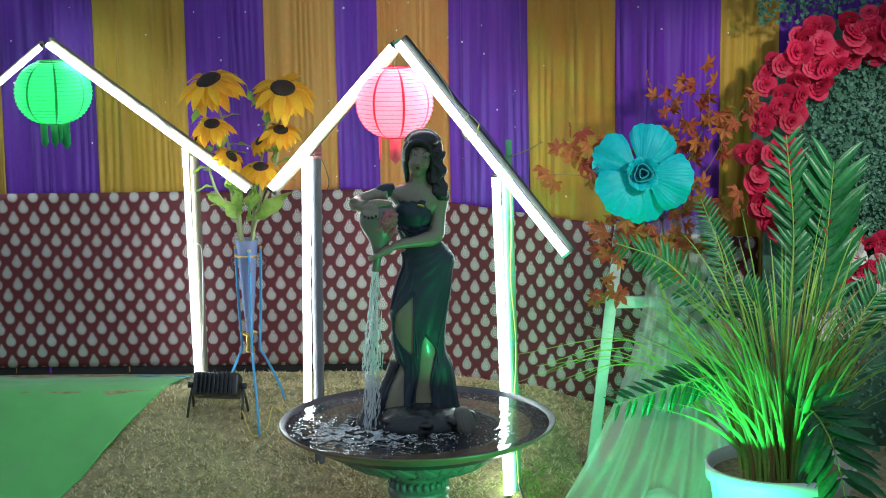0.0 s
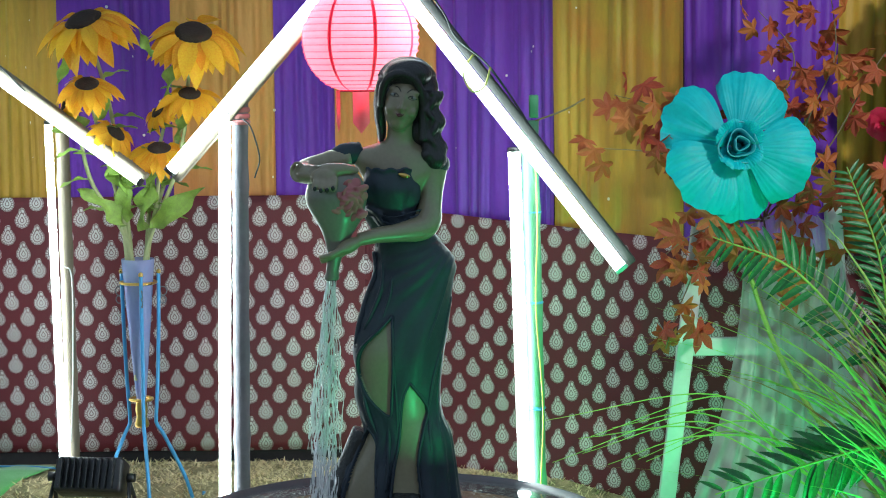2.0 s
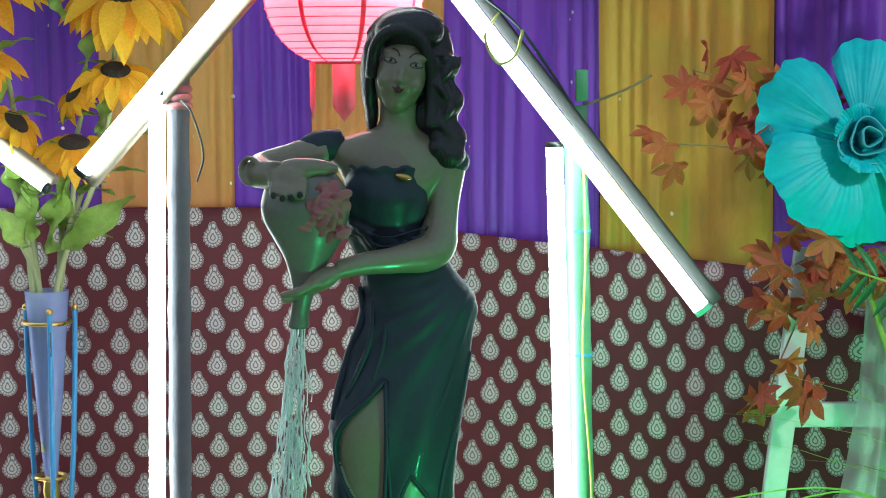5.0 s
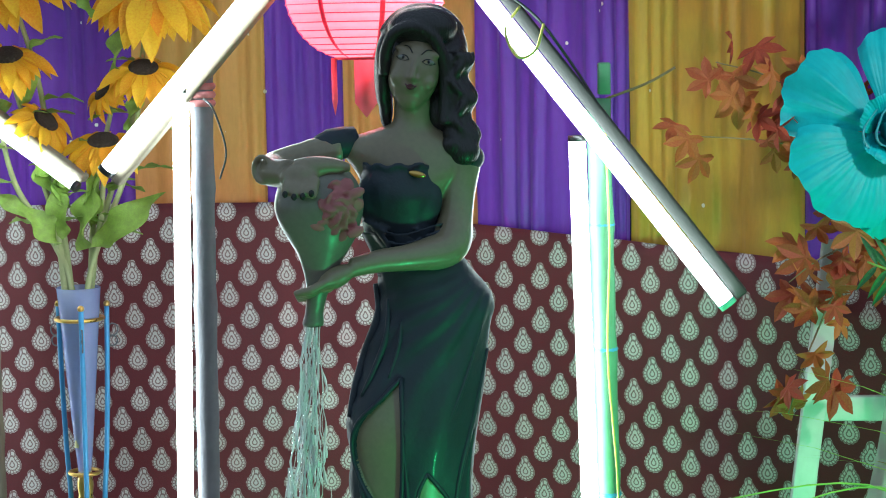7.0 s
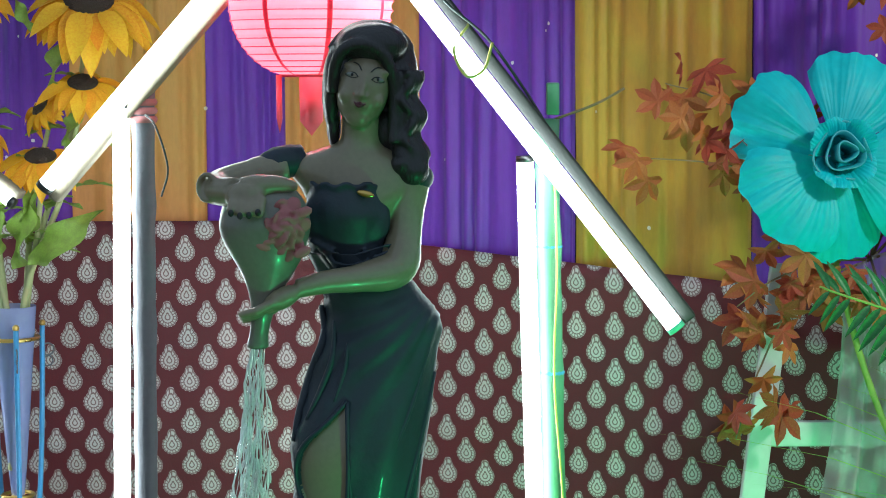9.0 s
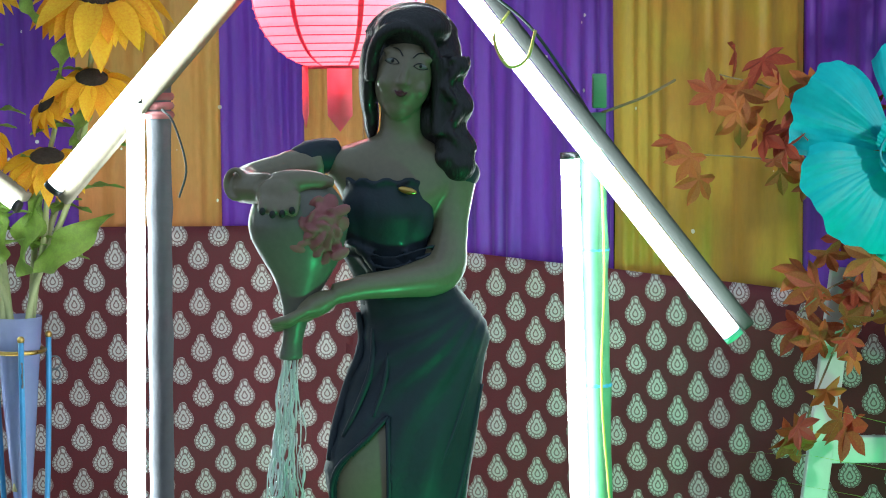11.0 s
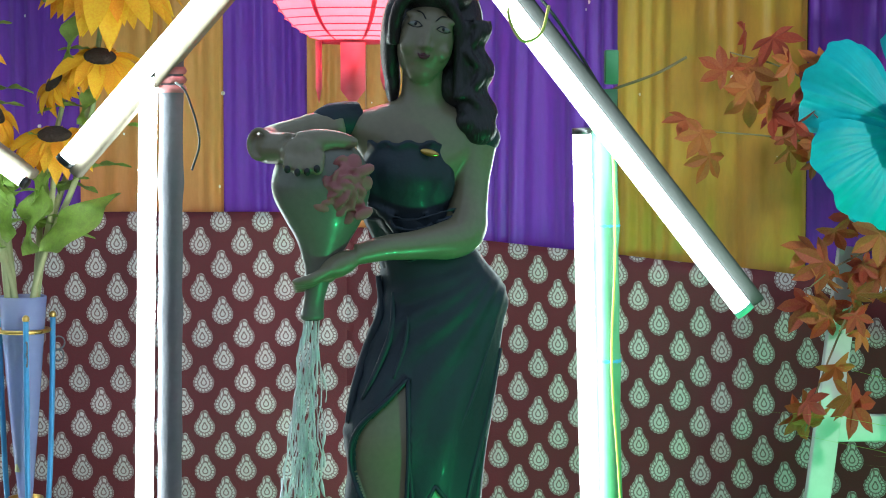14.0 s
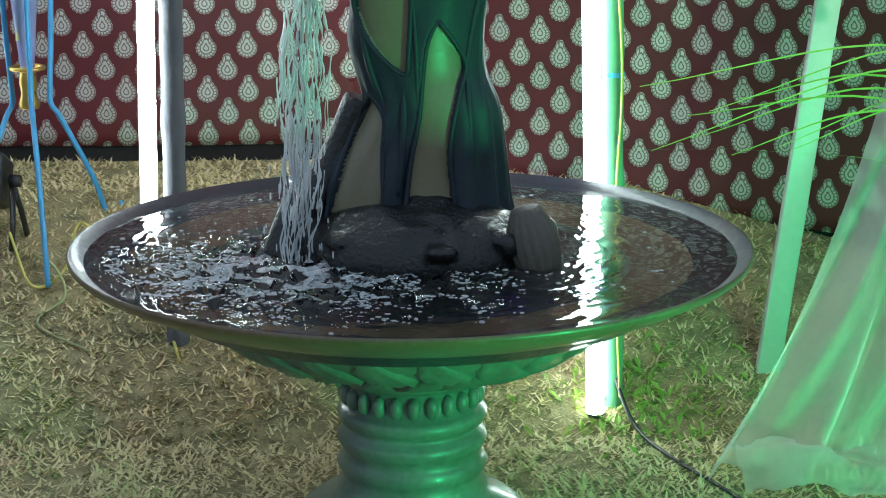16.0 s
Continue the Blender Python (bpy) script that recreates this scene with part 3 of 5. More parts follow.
lantern(-0.028, 0.055, 1.502, 0.140, 0.25, M_PINK, M_PINKRIB, "pink paper lantern hanging from the gable frame", [(0.0, 0.04, 0.105), (-0.055, 0.010, 0.10), (0.05, 0.012, 0.08)])
lantern(-1.386, 0.57, 1.505, 0.150, 0.24, M_GREENP, M_GREENRIB, "green paper lantern hanging from the gable frame", [(0.0, 0.03, 0.10), (-0.04, 0.03, 0.10), (0.045, 0.035, 0.11), (0.02, 0.025, 0.08)])

# ---- fountain ----
FX, FY, RIM = 0.048, -0.42, 0.436
fountain = holder("fountain_basin", pose(FX, FY, 0), "dark round fountain bowl on a carved pedestal, filled with water", "fountain")
R = 0.485
bm = bmesh.new()
lathe(bm, [(0.05, RIM - 0.12), (0.25, RIM - 0.11), (0.36, RIM - 0.075), (R - 0.06, RIM - 0.036), (R - 0.022, RIM - 0.010), (R - 0.006, RIM - 0.001), (R - 0.003, RIM)], 96)
part("bowl_inside", bm, M_BASIN, fountain, "dark painted inside of the bowl")
bm = bmesh.new()
lathe(bm, [(R - 0.003, RIM), (R, RIM - 0.002), (R - 0.001, RIM - 0.007), (R - 0.010, RIM - 0.016), (R - 0.06, RIM - 0.042), (R - 0.12, RIM - 0.063), (0.312, RIM - 0.078)], 96)
part("rim", bm, M_BASINOUT, fountain, "brown outer rim of the bowl")
bm = bmesh.new()
lathe(bm, [(0.312, RIM - 0.078), (0.306, RIM - 0.086), (0.285, RIM - 0.108), (0.245, RIM - 0.134), (0.19, RIM - 0.156), (0.14, RIM - 0.168), (0.104, RIM - 0.174)], 96)
part("bowl_underside", bm, M_PED, fountain, "carved underside with green lamp light put into its colour")
UNDER = [(0.308, RIM - 0.083), (0.285, RIM - 0.108), (0.245, RIM - 0.134), (0.19, RIM - 0.156), (0.14, RIM - 0.168), (0.11, RIM - 0.173)]


def under(s):
    for (r0, z0), (r1, z1) in zip(UNDER, UNDER[1:]):
        ln = math.hypot(r1 - r0, z1 - z0)
        if s <= ln:
            return r0 + (r1 - r0) * s / ln, z0 + (z1 - z0) * s / ln
        s -= ln
    return UNDER[-1]


def carved_leaf(a, s0, ln, width, bend, proud):
    """A pointed leaf in relief on the underside, with a raised midrib and veined edges."""
    bm = bmesh.new()
    n, rows = 10, []
    for j in range(n + 1):
        u = j / n
        w = width * math.sin(math.pi * min(u * 0.98 + 0.02, 1)) ** 0.75 * (1 + 0.10 * math.sin(u * 25)) + 0.0008
        r0, z0 = under(s0 + u * ln)
        row = []
        for c, up in ((-1, 0.0), (-0.75, 0.9), (-0.4, 0.5), (0, 1.0), (0.4, 0.5), (0.75, 0.9), (1, 0.0)):
            th = c * w / max(r0, 0.09) + bend * (u - 0.5)
            lift = up * proud * math.sin(math.pi * (0.1 + 0.85 * u)) - 0.001
            row.append(bm.verts.new(((r0 + 0.6 * lift) * math.cos(a + th), (r0 + 0.6 * lift) * math.sin(a + th), z0 - 0.8 * lift)))
        rows.append(row)
    for p, q in zip(rows, rows[1:]):
        for c in range(6):
            bm.faces.new((p[c], p[c + 1], q[c + 1], q[c]))
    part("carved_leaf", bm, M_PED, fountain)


for k in range(22):
    a = 2 * math.pi * k / 22
    carved_leaf(a, 0.004, 0.115, 0.034, 0.22, 0.010)
    carved_leaf(a + math.pi / 22, 0.05, 0.125, 0.024, -0.30, 0.013)
bm = bmesh.new()
Z0 = RIM - 0.170
lathe(bm, [(0.100, Z0 + 0.004), (0.108, Z0 - 0.004), (0.113, Z0 - 0.013), (0.110, Z0 - 0.024), (0.101, Z0 - 0.031), (0.096, Z0 - 0.035), (0.096, Z0 - 0.070), (0.103, Z0 - 0.073), (0.110, Z0 - 0.083), (0.106, Z0 - 0.095), (0.098, Z0 - 0.100),
           (0.099, Z0 - 0.106), (0.107, Z0 - 0.113), (0.110, Z0 - 0.122), (0.105, Z0 - 0.133), (0.100, Z0 - 0.140), (0.104, Z0 - 0.150), (0.111, Z0 - 0.160), (0.105, Z0 - 0.172), (0.102, Z0 - 0.180), (0.110, Z0 - 0.192), (0.112, Z0 - 0.205), (0.150, Z0 - 0.225), (0.168, Z0 - 0.240), (0.172, Z0 - 0.270)], 64)
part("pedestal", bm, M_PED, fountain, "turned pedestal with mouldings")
for k in range(24):
    a = 2 * math.pi * k / 24
    bm = bmesh.new()
    bmesh.ops.create_icosphere(bm, subdivisions=2, radius=0.0115, matrix=Matrix.Translation((0.098 * math.cos(a), 0.098 * math.sin(a), Z0 - 0.0525)) @ Matrix.Diagonal((0.9, 0.9, 1.45, 1)))
    part("bead", bm, M_PED, fountain)

# water in the bowl, churned where the jet lands
bm = bmesh.new()
WR, WZ = R - 0.022, RIM - 0.011
jx, jy = -0.145, -0.48
nr, ns = 130, 220
ringsv = []
for i in range(1, nr + 1):
    r = WR * i / nr
    ringsv.append([])
    for k in range(ns):
        a = 2 * math.pi * k / ns
        x, y = FX + r * math.cos(a), FY + r * math.sin(a)
        d = math.hypot((x - jx - 0.02) * 0.80, y - jy + 0.09)
        amp = 0.018 * math.exp(-(d / 0.23) ** 4) + 0.0008
        h = amp * (0.8 * noise.noise((x * 45, y * 45, 0)) + 0.8 * noise.noise((x * 100, y * 100, 3)) + 0.15 * math.sin(d * 150))
        ringsv[-1].append(bm.verts.new((x, y, WZ + h * min(1, (nr - i) / 6))))
c = bm.verts.new((FX, FY, WZ))
for k in range(ns):
    bm.faces.new((c, ringsv[0][k], ringsv[0][(k + 1) % ns]))
for a, b in zip(ringsv, ringsv[1:]):
    for k in range(ns):
        bm.faces.new((a[k], b[k], b[(k + 1) % ns], a[(k + 1) % ns]))
tagged(part("fountain_water", bm, M_WATER), "rippling dark water churned under the jet", "water", kind="stuff")


# ---- statue: one mesh, fused from rounded volumes ----
def fused(bm, voxel=0.0055, smooth=3):
    me = bpy.data.meshes.new("tmp")
    bm.to_mesh(me)
    bm.free()
    ob = new("tmp", me)
    r = ob.modifiers.new("r", "REMESH")
    r.mode, r.voxel_size = "VOXEL", voxel
    s = ob.modifiers.new("s", "SMOOTH")
    s.iterations, s.factor = max(smooth, 1), 0.5 if smooth else 0.3
    dg = bpy.context.evaluated_depsgraph_get()
    got = bpy.data.meshes.new_from_object(ob.evaluated_get(dg))
    bpy.data.objects.remove(ob)
    bpy.data.meshes.remove(me)
    return got


def ball(bm, c, r, m=None):
    rr = r if isinstance(r, tuple) else (r, r, r)
    bmesh.ops.create_uvsphere(bm, u_segments=24, v_segments=16, radius=1, matrix=Matrix.Translation(c) @ (m or Matrix()) @ Matrix.Diagonal((*rr, 1)))


def ovals(bm, secs, seg=48, fold=0.0):
    loops = []
    for lz, cx, cy, rx, ry in secs:
        loop = []
        for k in range(seg):
            a = 2 * math.pi * k / seg
            w = 1 + fold * (math.sin(a * 7 + lz * 14) * 0.5 + math.sin(a * 13 - lz * 20) * 0.35)
            loop.append((cx + rx * w * math.cos(a), cy + ry * w * math.sin(a), lz))
        loops.append(loop)
    rings(bm, loops)


def dense(secs, n=5):
    pts = curve_pts([s[:3] for s in secs], n)
    rad = curve_pts([(s[3], s[4], 0) for s in secs], n)
    return [(*p, r[0], r[1]) for p, r in zip(pts, rad)]


SX, SY, SZ = 0.078, -0.43, 0.42
groups = []


def inside(poly, x, z):
    hit = False
    for (x0, z0), (x1, z1) in zip(poly, poly[1:] + poly[:1]):
        if (z0 > z) != (z1 > z) and x < (x1 - x0) * (z - z0) / (z1 - z0) + x0:
            hit = not hit
    return hit


def smooth_loop(poly, n=4):
    pts = curve_pts([(x, 0, z) for x, z in poly + poly[:1]], n)
    return [(p.x, p.z) for p in pts[:-1]]


def part_mesh(bm):
    me = bpy.data.meshes.new("tmp")
    bm.to_mesh(me)
    bm.free()
    return me


# skirt: a wrap with two slits that bare the moulded legs
SLIT_A = smooth_loop([(-0.031, 0.486), (-0.060, 0.455), (-0.095, 0.420), (-0.108, 0.387), (-0.104, 0.345), (-0.081, 0.301), (-0.040, 0.266), (-0.034, 0.30), (-0.030, 0.387)])
SLIT_B = smooth_loop([(0.005, 0.342), (-0.011, 0.301), (-0.020, 0.207), (-0.033, 0.135), (-0.036, 0.045), (0.028, 0.045), (0.022, 0.159), (0.036, 0.238), (0.045, 0.277), (0.028, 0.311)])
SLIT_C = smooth_loop([(-0.086, 0.236), (-0.068, 0.205), (-0.070, 0.160), (-0.078, 0.045), (-0.148, 0.045), (-0.132, 0.125), (-0.106, 0.190)])
SKIRT = [(0.70, -0.034, -0.006, 0.058, 0.054), (0.66, -0.004, -0.002, 0.066, 0.052), (0.638, 0.004, 0, 0.074, 0.056), (0.612, 0.0165, 0, 0.083, 0.063), (0.586, 0.021, 0, 0.088, 0.068),
         (0.556, 0.012, 0, 0.092, 0.072), (0.512, 0.0035, -0.002, 0.0945, 0.074), (0.474, -0.0055, -0.006, 0.0985, 0.076), (0.433, -0.014, -0.010, 0.10, 0.077), (0.39, -0.0195, -0.012, 0.0985, 0.077),
         (0.35, -0.020, -0.010, 0.0945, 0.074), (0.30, -0.0215, -0.006, 0.0925, 0.072), (0.259, -0.0155, 0.0, 0.0925, 0.072), (0.218, -0.002, 0.004, 0.097, 0.076), (0.175, -0.008, 0.010, 0.110, 0.082),
         (0.134, -0.020, 0.016, 0.128, 0.088), (0.095, -0.026, 0.02, 0.140, 0.094), (0.03, -0.026, 0.02, 0.150, 0.10)]
secs = curve_pts([(q[0], q[1], q[2]) for q in SKIRT], 14)
radii = curve_pts([(q[3], q[4], 0) for q in SKIRT], 14)
SEG = 220
bm = bmesh.new()
loops, bare = [], []
for c, r in zip(secs, radii):
    z, loop = c.x, []
    for k in range(SEG):
        a = 2 * math.pi * k / SEG
        x, y = c.y + r.x * math.cos(a), c.z + r.y * math.sin(a)
        front = math.sin(a) < 0.05
        slit = front and (inside(SLIT_A, x, z) or inside(SLIT_B, x, z) or inside(SLIT_C, x, z))
        if slit:
            d = -0.007
        else:
            low = min(max((0.28 - z) / 0.2, 0), 1)
            fan = math.atan2(x - 0.125, 0.66 - z)
            d = 0.0042 * (0.4 + low) * math.sin(fan * 30 + 4 * noise.noise((x * 7, z * 5, 1))) * min(max((0.66 - z) / 0.1, 0), 1)
            d += 0.003 * noise.noise((x * 16, z * 9, 4)) + 0.005 * low * math.sin(a * 17 + z * 6)
            d += 0.004 * max(0, 1 - abs(x + 0.10 + 0.25 * (0.55 - z)) / 0.03) * math.sin((x * 0.85 + z * 0.5) * 260) * (1 if z > 0.4 else 0)
        loop.append((x + d * math.cos(a), y + d * math.sin(a), z))
        bare.append(slit)
    loops.append(loop)
rings(bm, loops)
bm.faces.ensure_lookup_table()
rows = len(loops) - 1
for i, f in enumerate(bm.faces):
    j, k = divmod(i, SEG)
    f.material_index = 1 if j < rows and bare[j * SEG + k] and bare[(j + 1) * SEG + (k + 1) % SEG] else 0
legs = bm.copy()
bmesh.ops.delete(legs, geom=[f for f in legs.faces if f.material_index == 0], context="FACES")
bmesh.ops.delete(bm, geom=[f for f in bm.faces if f.material_index == 1], context="FACES")
groups.append((part_mesh(bm), M_DRESS))
groups.append((part_mesh(legs), M_SKIN))


def skirt_front(x, z):
    """Depth of the skirt's front at x, z."""
    for (c0, r0), (c1, r1) in zip(zip(secs, radii), zip(secs[1:], radii[1:])):
        if c1.x <= z <= c0.x:
            k = (c0.x - z) / (c0.x - c1.x)
            c, r = c0.lerp(c1, k), r0.lerp(r1, k)
            u = min(max((x - c.y) / r.x, -0.98), 0.98)
            return c.z - r.y * math.sqrt(1 - u * u)
    return 0.0


bm = bmesh.new()
for poly in (SLIT_A, SLIT_B, SLIT_C):
    line = [(x, skirt_front(x, z) + 0.001, z) for x, z in poly + poly[:1]]
    sweep(bm, line, 0.0036, 8)
# folds gathered on the hip and along the edges of the wrap
for pts, r in (([(-0.070, 0.620), (-0.066, 0.575), (-0.085, 0.52), (-0.102, 0.465), (-0.112, 0.42)], 0.0075), ([(-0.050, 0.60), (-0.052, 0.55), (-0.070, 0.50), (-0.092, 0.455)], 0.005),
               ([(-0.03, 0.57), (-0.035, 0.53), (-0.05, 0.485)], 0.004), ([(0.09, 0.56), (0.06, 0.47), (0.03, 0.40), (0.008, 0.345)], 0.004), ([(0.098, 0.52), (0.075, 0.42), (0.055, 0.34), (0.044, 0.275)], 0.005),
               ([(-0.030, 0.39), (-0.024, 0.30), (-0.022, 0.21)], 0.004), ([(0.075, 0.40), (0.064, 0.32), (0.066, 0.24), (0.08, 0.16), (0.09, 0.09)], 0.006), ([(0.046, 0.27), (0.050, 0.19), (0.052, 0.10)], 0.006),
               ([(-0.040, 0.26), (-0.042, 0.18), (-0.050, 0.10)], 0.006), ([(-0.10, 0.34), (-0.085, 0.27), (-0.062, 0.215)], 0.005)):
    path = [(p.x, skirt_front(p.x, p.z) + 0.001, p.z) for p in curve_pts([(x, 0, z) for x, z in pts], 8)]
    n = len(path)
    sweep(bm, path, [r * (0.35 + 0.65 * math.sin(math.pi * (0.08 + 0.84 * i / n))) for i in range(n)], 10)
groups.append((part_mesh(bm), M_DRESS))
# bodice and sleeves
bm = bmesh.new()
bodice = [(0.800, -0.030, -0.014, 0.056, 0.055), (0.775, -0.030, -0.017, 0.060, 0.062), (0.752, -0.028, -0.018, 0.060, 0.064), (0.72, -0.030, -0.012, 0.058, 0.057), (0.69, -0.020, -0.004, 0.064, 0.053), (0.65, -0.002, -0.001, 0.069, 0.053), (0.63, 0.006, 0, 0.074, 0.057)]
ovals(bm, dense(bodice), 64, 0.012)
ball(bm, (-0.060, -0.040, 0.750), (0.036, 0.024, 0.045))
ball(bm, (-0.002, -0.040, 0.750), (0.036, 0.024, 0.045))
sweep(bm, [(-0.030 + 0.056 * math.cos(q), -0.014 + 0.058 * math.sin(q), 0.801 + 0.0028 * math.sin(q * 11)) for q in (2 * math.pi * i / 90 for i in range(91))], 0.0038, 8)
for k in range(5):
    sweep(bm, curve_pts([(-0.085 + 0.012 * k, -0.055, 0.72 - 0.012 * k), (-0.03, -0.072, 0.70 - 0.014 * k), (0.035, -0.056, 0.715 - 0.010 * k)], 6), 0.0030, 8)
sweep(bm, curve_pts([(-0.095, -0.002, 0.836), (-0.125, -0.012, 0.832), (-0.158, -0.022, 0.826)], 6), [0.023] * 3 + [0.025] * 6 + [0.022, 0.021, 0.018, 0.016], 14)
ball(bm, (0.068, -0.006, 0.808), (0.030, 0.034, 0.024))
groups.append((fused(bm, 0.0035, 4), M_DRESS))
# skin: shoulders, neck, head, arms, feet
bm = bmesh.new()
chest = [(0.91, -0.009, -0.010, 0.028, 0.030), (0.880, -0.009, -0.006, 0.0285, 0.031), (0.862, -0.010, -0.002, 0.033, 0.034), (0.850, -0.018, 0, 0.058, 0.038), (0.838, -0.022, 0, 0.088, 0.044), (0.82, -0.016, 0, 0.102, 0.050),
         (0.79, -0.010, -0.002, 0.088, 0.054), (0.76, -0.02, -0.006, 0.066, 0.054), (0.72, -0.03, -0.004, 0.052, 0.048)]
ovals(bm, dense(chest), 40)
ROLL = 0.21
FC = Vector((-0.0055, -0.026, 0.939))
FR = (0.0385, 0.044, 0.056)


def on_face(u, v, lift=0.0):
    """A point on the tilted face at u to the side and v upwards."""
    k = 1 - (u / FR[0]) ** 2 - (v / FR[2]) ** 2
    x = FC.x + u * math.cos(ROLL) + v * math.sin(ROLL)
    z = FC.z - u * math.sin(ROLL) + v * math.cos(ROLL)
    return Vector((x, FC.y - FR[1] * math.sqrt(max(k, 0.02)) - lift, z))


turn = Matrix.Rotation(ROLL, 4, "Y")
ball(bm, FC, FR, turn)
ball(bm, on_face(0.001, -0.038, -0.020), (0.021, 0.022, 0.020), turn)
for sgn in (-1, 1):
    ball(bm, on_face(0.020 * sgn, -0.012, -0.011), (0.014, 0.013, 0.014), turn)
    ball(bm, on_face(0.021 * sgn, 0.030, -0.006), (0.014, 0.007, 0.006), turn)
    ball(bm, on_face(0.0055 * sgn, -0.0095, 0.001), 0.0042)
sweep(bm, [on_face(0.0, 0.024, -0.001), on_face(0.0, 0.012, 0.001), on_face(0.0, 0.0, 0.004), on_face(0.0, -0.008, 0.0065), on_face(0.0, -0.012, 0.001)], [0.0035, 0.0038, 0.0042, 0.0052, 0.004], 10)
ball(bm, on_face(0.0, -0.0215, -0.003), (0.012, 0.007, 0.007), turn)
sweep(bm, curve_pts([(-0.12, -0.014, 0.824), (-0.17, -0.028, 0.815), (-0.214, -0.055, 0.802), (-0.212, -0.095, 0.796), (-0.185, -0.128, 0.796)], 6), [0.0245] * 6 + [0.0225] * 6 + [0.0225] * 6 + [0.021] * 7, 16)
sweep(bm, curve_pts([(-0.098, -0.115, 0.803), (-0.135, -0.128, 0.806), (-0.175, -0.135, 0.800)], 6), [0.006, 0.008, 0.010, 0.012, 0.013, 0.014, 0.015, 0.016, 0.017, 0.018, 0.018, 0.018, 0.018], 12)
ball(bm, (-0.170, -0.142, 0.790), (0.028, 0.020, 0.022))
for k in range(4):
    x = -0.187 + 0.0125 * k
    sweep(bm, curve_pts([(x + 0.004, -0.150, 0.790), (x + 0.001, -0.168, 0.777 - 0.002 * k), (x, -0.172, 0.764 + 0.004 * abs(k - 1.4))], 5), 0.0078, 10)
sweep(bm, [(-0.226 + 0.019 * math.cos(q) * 0.75, -0.106 - 0.012 * math.cos(q) * 0.8, 0.801 + 0.019 * math.sin(q)) for q in (2 * math.pi * i / 24 for i in range(25))], 0.0042, 8)
sweep(bm, curve_pts([(0.062, -0.008, 0.808), (0.058, -0.016, 0.762), (0.052, -0.028, 0.715), (0.040, -0.05, 0.678), (-0.01, -0.082, 0.668), (-0.06, -0.10, 0.664), (-0.10, -0.112, 0.656)], 6),
      [0.0315, 0.031, 0.030, 0.029, 0.028, 0.027, 0.026, 0.0255, 0.025, 0.025, 0.0255, 0.026, 0.027, 0.028, 0.029, 0.030, 0.030, 0.030, 0.029, 0.028, 0.027, 0.026, 0.024, 0.0225, 0.021, 0.020, 0.019, 0.0185, 0.018, 0.0175, 0.017, 0.0165, 0.016, 0.0155, 0.015, 0.0145, 0.014], 16)
ball(bm, (-0.122, -0.116, 0.643), (0.030, 0.018, 0.016), Matrix.Rotation(-0.45, 4, "Y"))
for k in range(4):
    sweep(bm, [(-0.130, -0.130 + 0.011 * k, 0.640 - 0.004 * k), (-0.158, -0.134 + 0.012 * k, 0.626 - 0.004 * k), (-0.182, -0.126 + 0.012 * k, 0.620 - 0.004 * k)], [0.008, 0.0075, 0.0055], 8)
groups.append((fused(bm, 0.0030, 2), M_SKIN))
# hair: a full cap, a lock behind one cheek and long curls over the shoulder
bm = bmesh.new()
ball(bm, (0.006, 0.020, 0.966), (0.069, 0.060, 0.072))
ball(bm, (-0.053, 0.002, 0.935), (0.014, 0.034, 0.058))
ball(bm, (-0.050, 0.006, 0.888), (0.011, 0.026, 0.036))
ball(bm, (0.008, -0.018, 1.004), (0.052, 0.046, 0.032))
sweep(bm, curve_pts([(-0.049, -0.034, 0.935), (-0.045, -0.046, 0.974), (-0.029, -0.058, 0.999), (0.0, -0.060, 1.004), (0.026, -0.052, 0.986), (0.040, -0.038, 0.945), (0.040, -0.036, 0.90), (0.040, -0.04, 0.86)], 6), 0.0095, 10)
for x, y, z, r in ((0.052, -0.008, 0.950, 0.026), (0.055, -0.014, 0.918, 0.023), (0.048, -0.014, 0.893, 0.020), (0.056, -0.016, 0.868, 0.024), (0.060, -0.022, 0.842, 0.025), (0.066, -0.026, 0.820, 0.025), (0.052, -0.034, 0.83, 0.018)):
    ball(bm, (x, y, z), r)
ball(bm, (0.030, 0.0, 0.878), (0.022, 0.028, 0.035))
hr = random.Random(17)
for k in range(15):
    ph, x0 = hr.uniform(0, 6.28), 0.038 + 0.0026 * k
    sweep(bm, [(x0 + 0.010 * j / 22 + 0.007 * math.sin(j * 0.75 + ph * 0.15), -0.040 + 0.020 * abs(k - 6) / 8 + 0.006 * math.cos(j * 0.75 + ph), 0.965 - 0.0068 * j) for j in range(23)], 0.0048, 7)
for k in range(22):
    az = math.pi * (0.98 + 1.05 * k / 21)
    sweep(bm, [Vector((0.006, 0.020, 0.966)) + 1.005 * Vector((0.069 * math.sin(e) * math.cos(az + 0.10 * math.sin(e * 5 + k)), 0.060 * math.sin(e) * math.sin(az + 0.10 * math.sin(e * 5 + k)), 0.072 * math.cos(e))) for e in (0.1 + 1.0 * j / 12 for j in range(13))], 0.0040, 7)
groups.append((fused(bm, 0.0032, 2), M_HAIR))
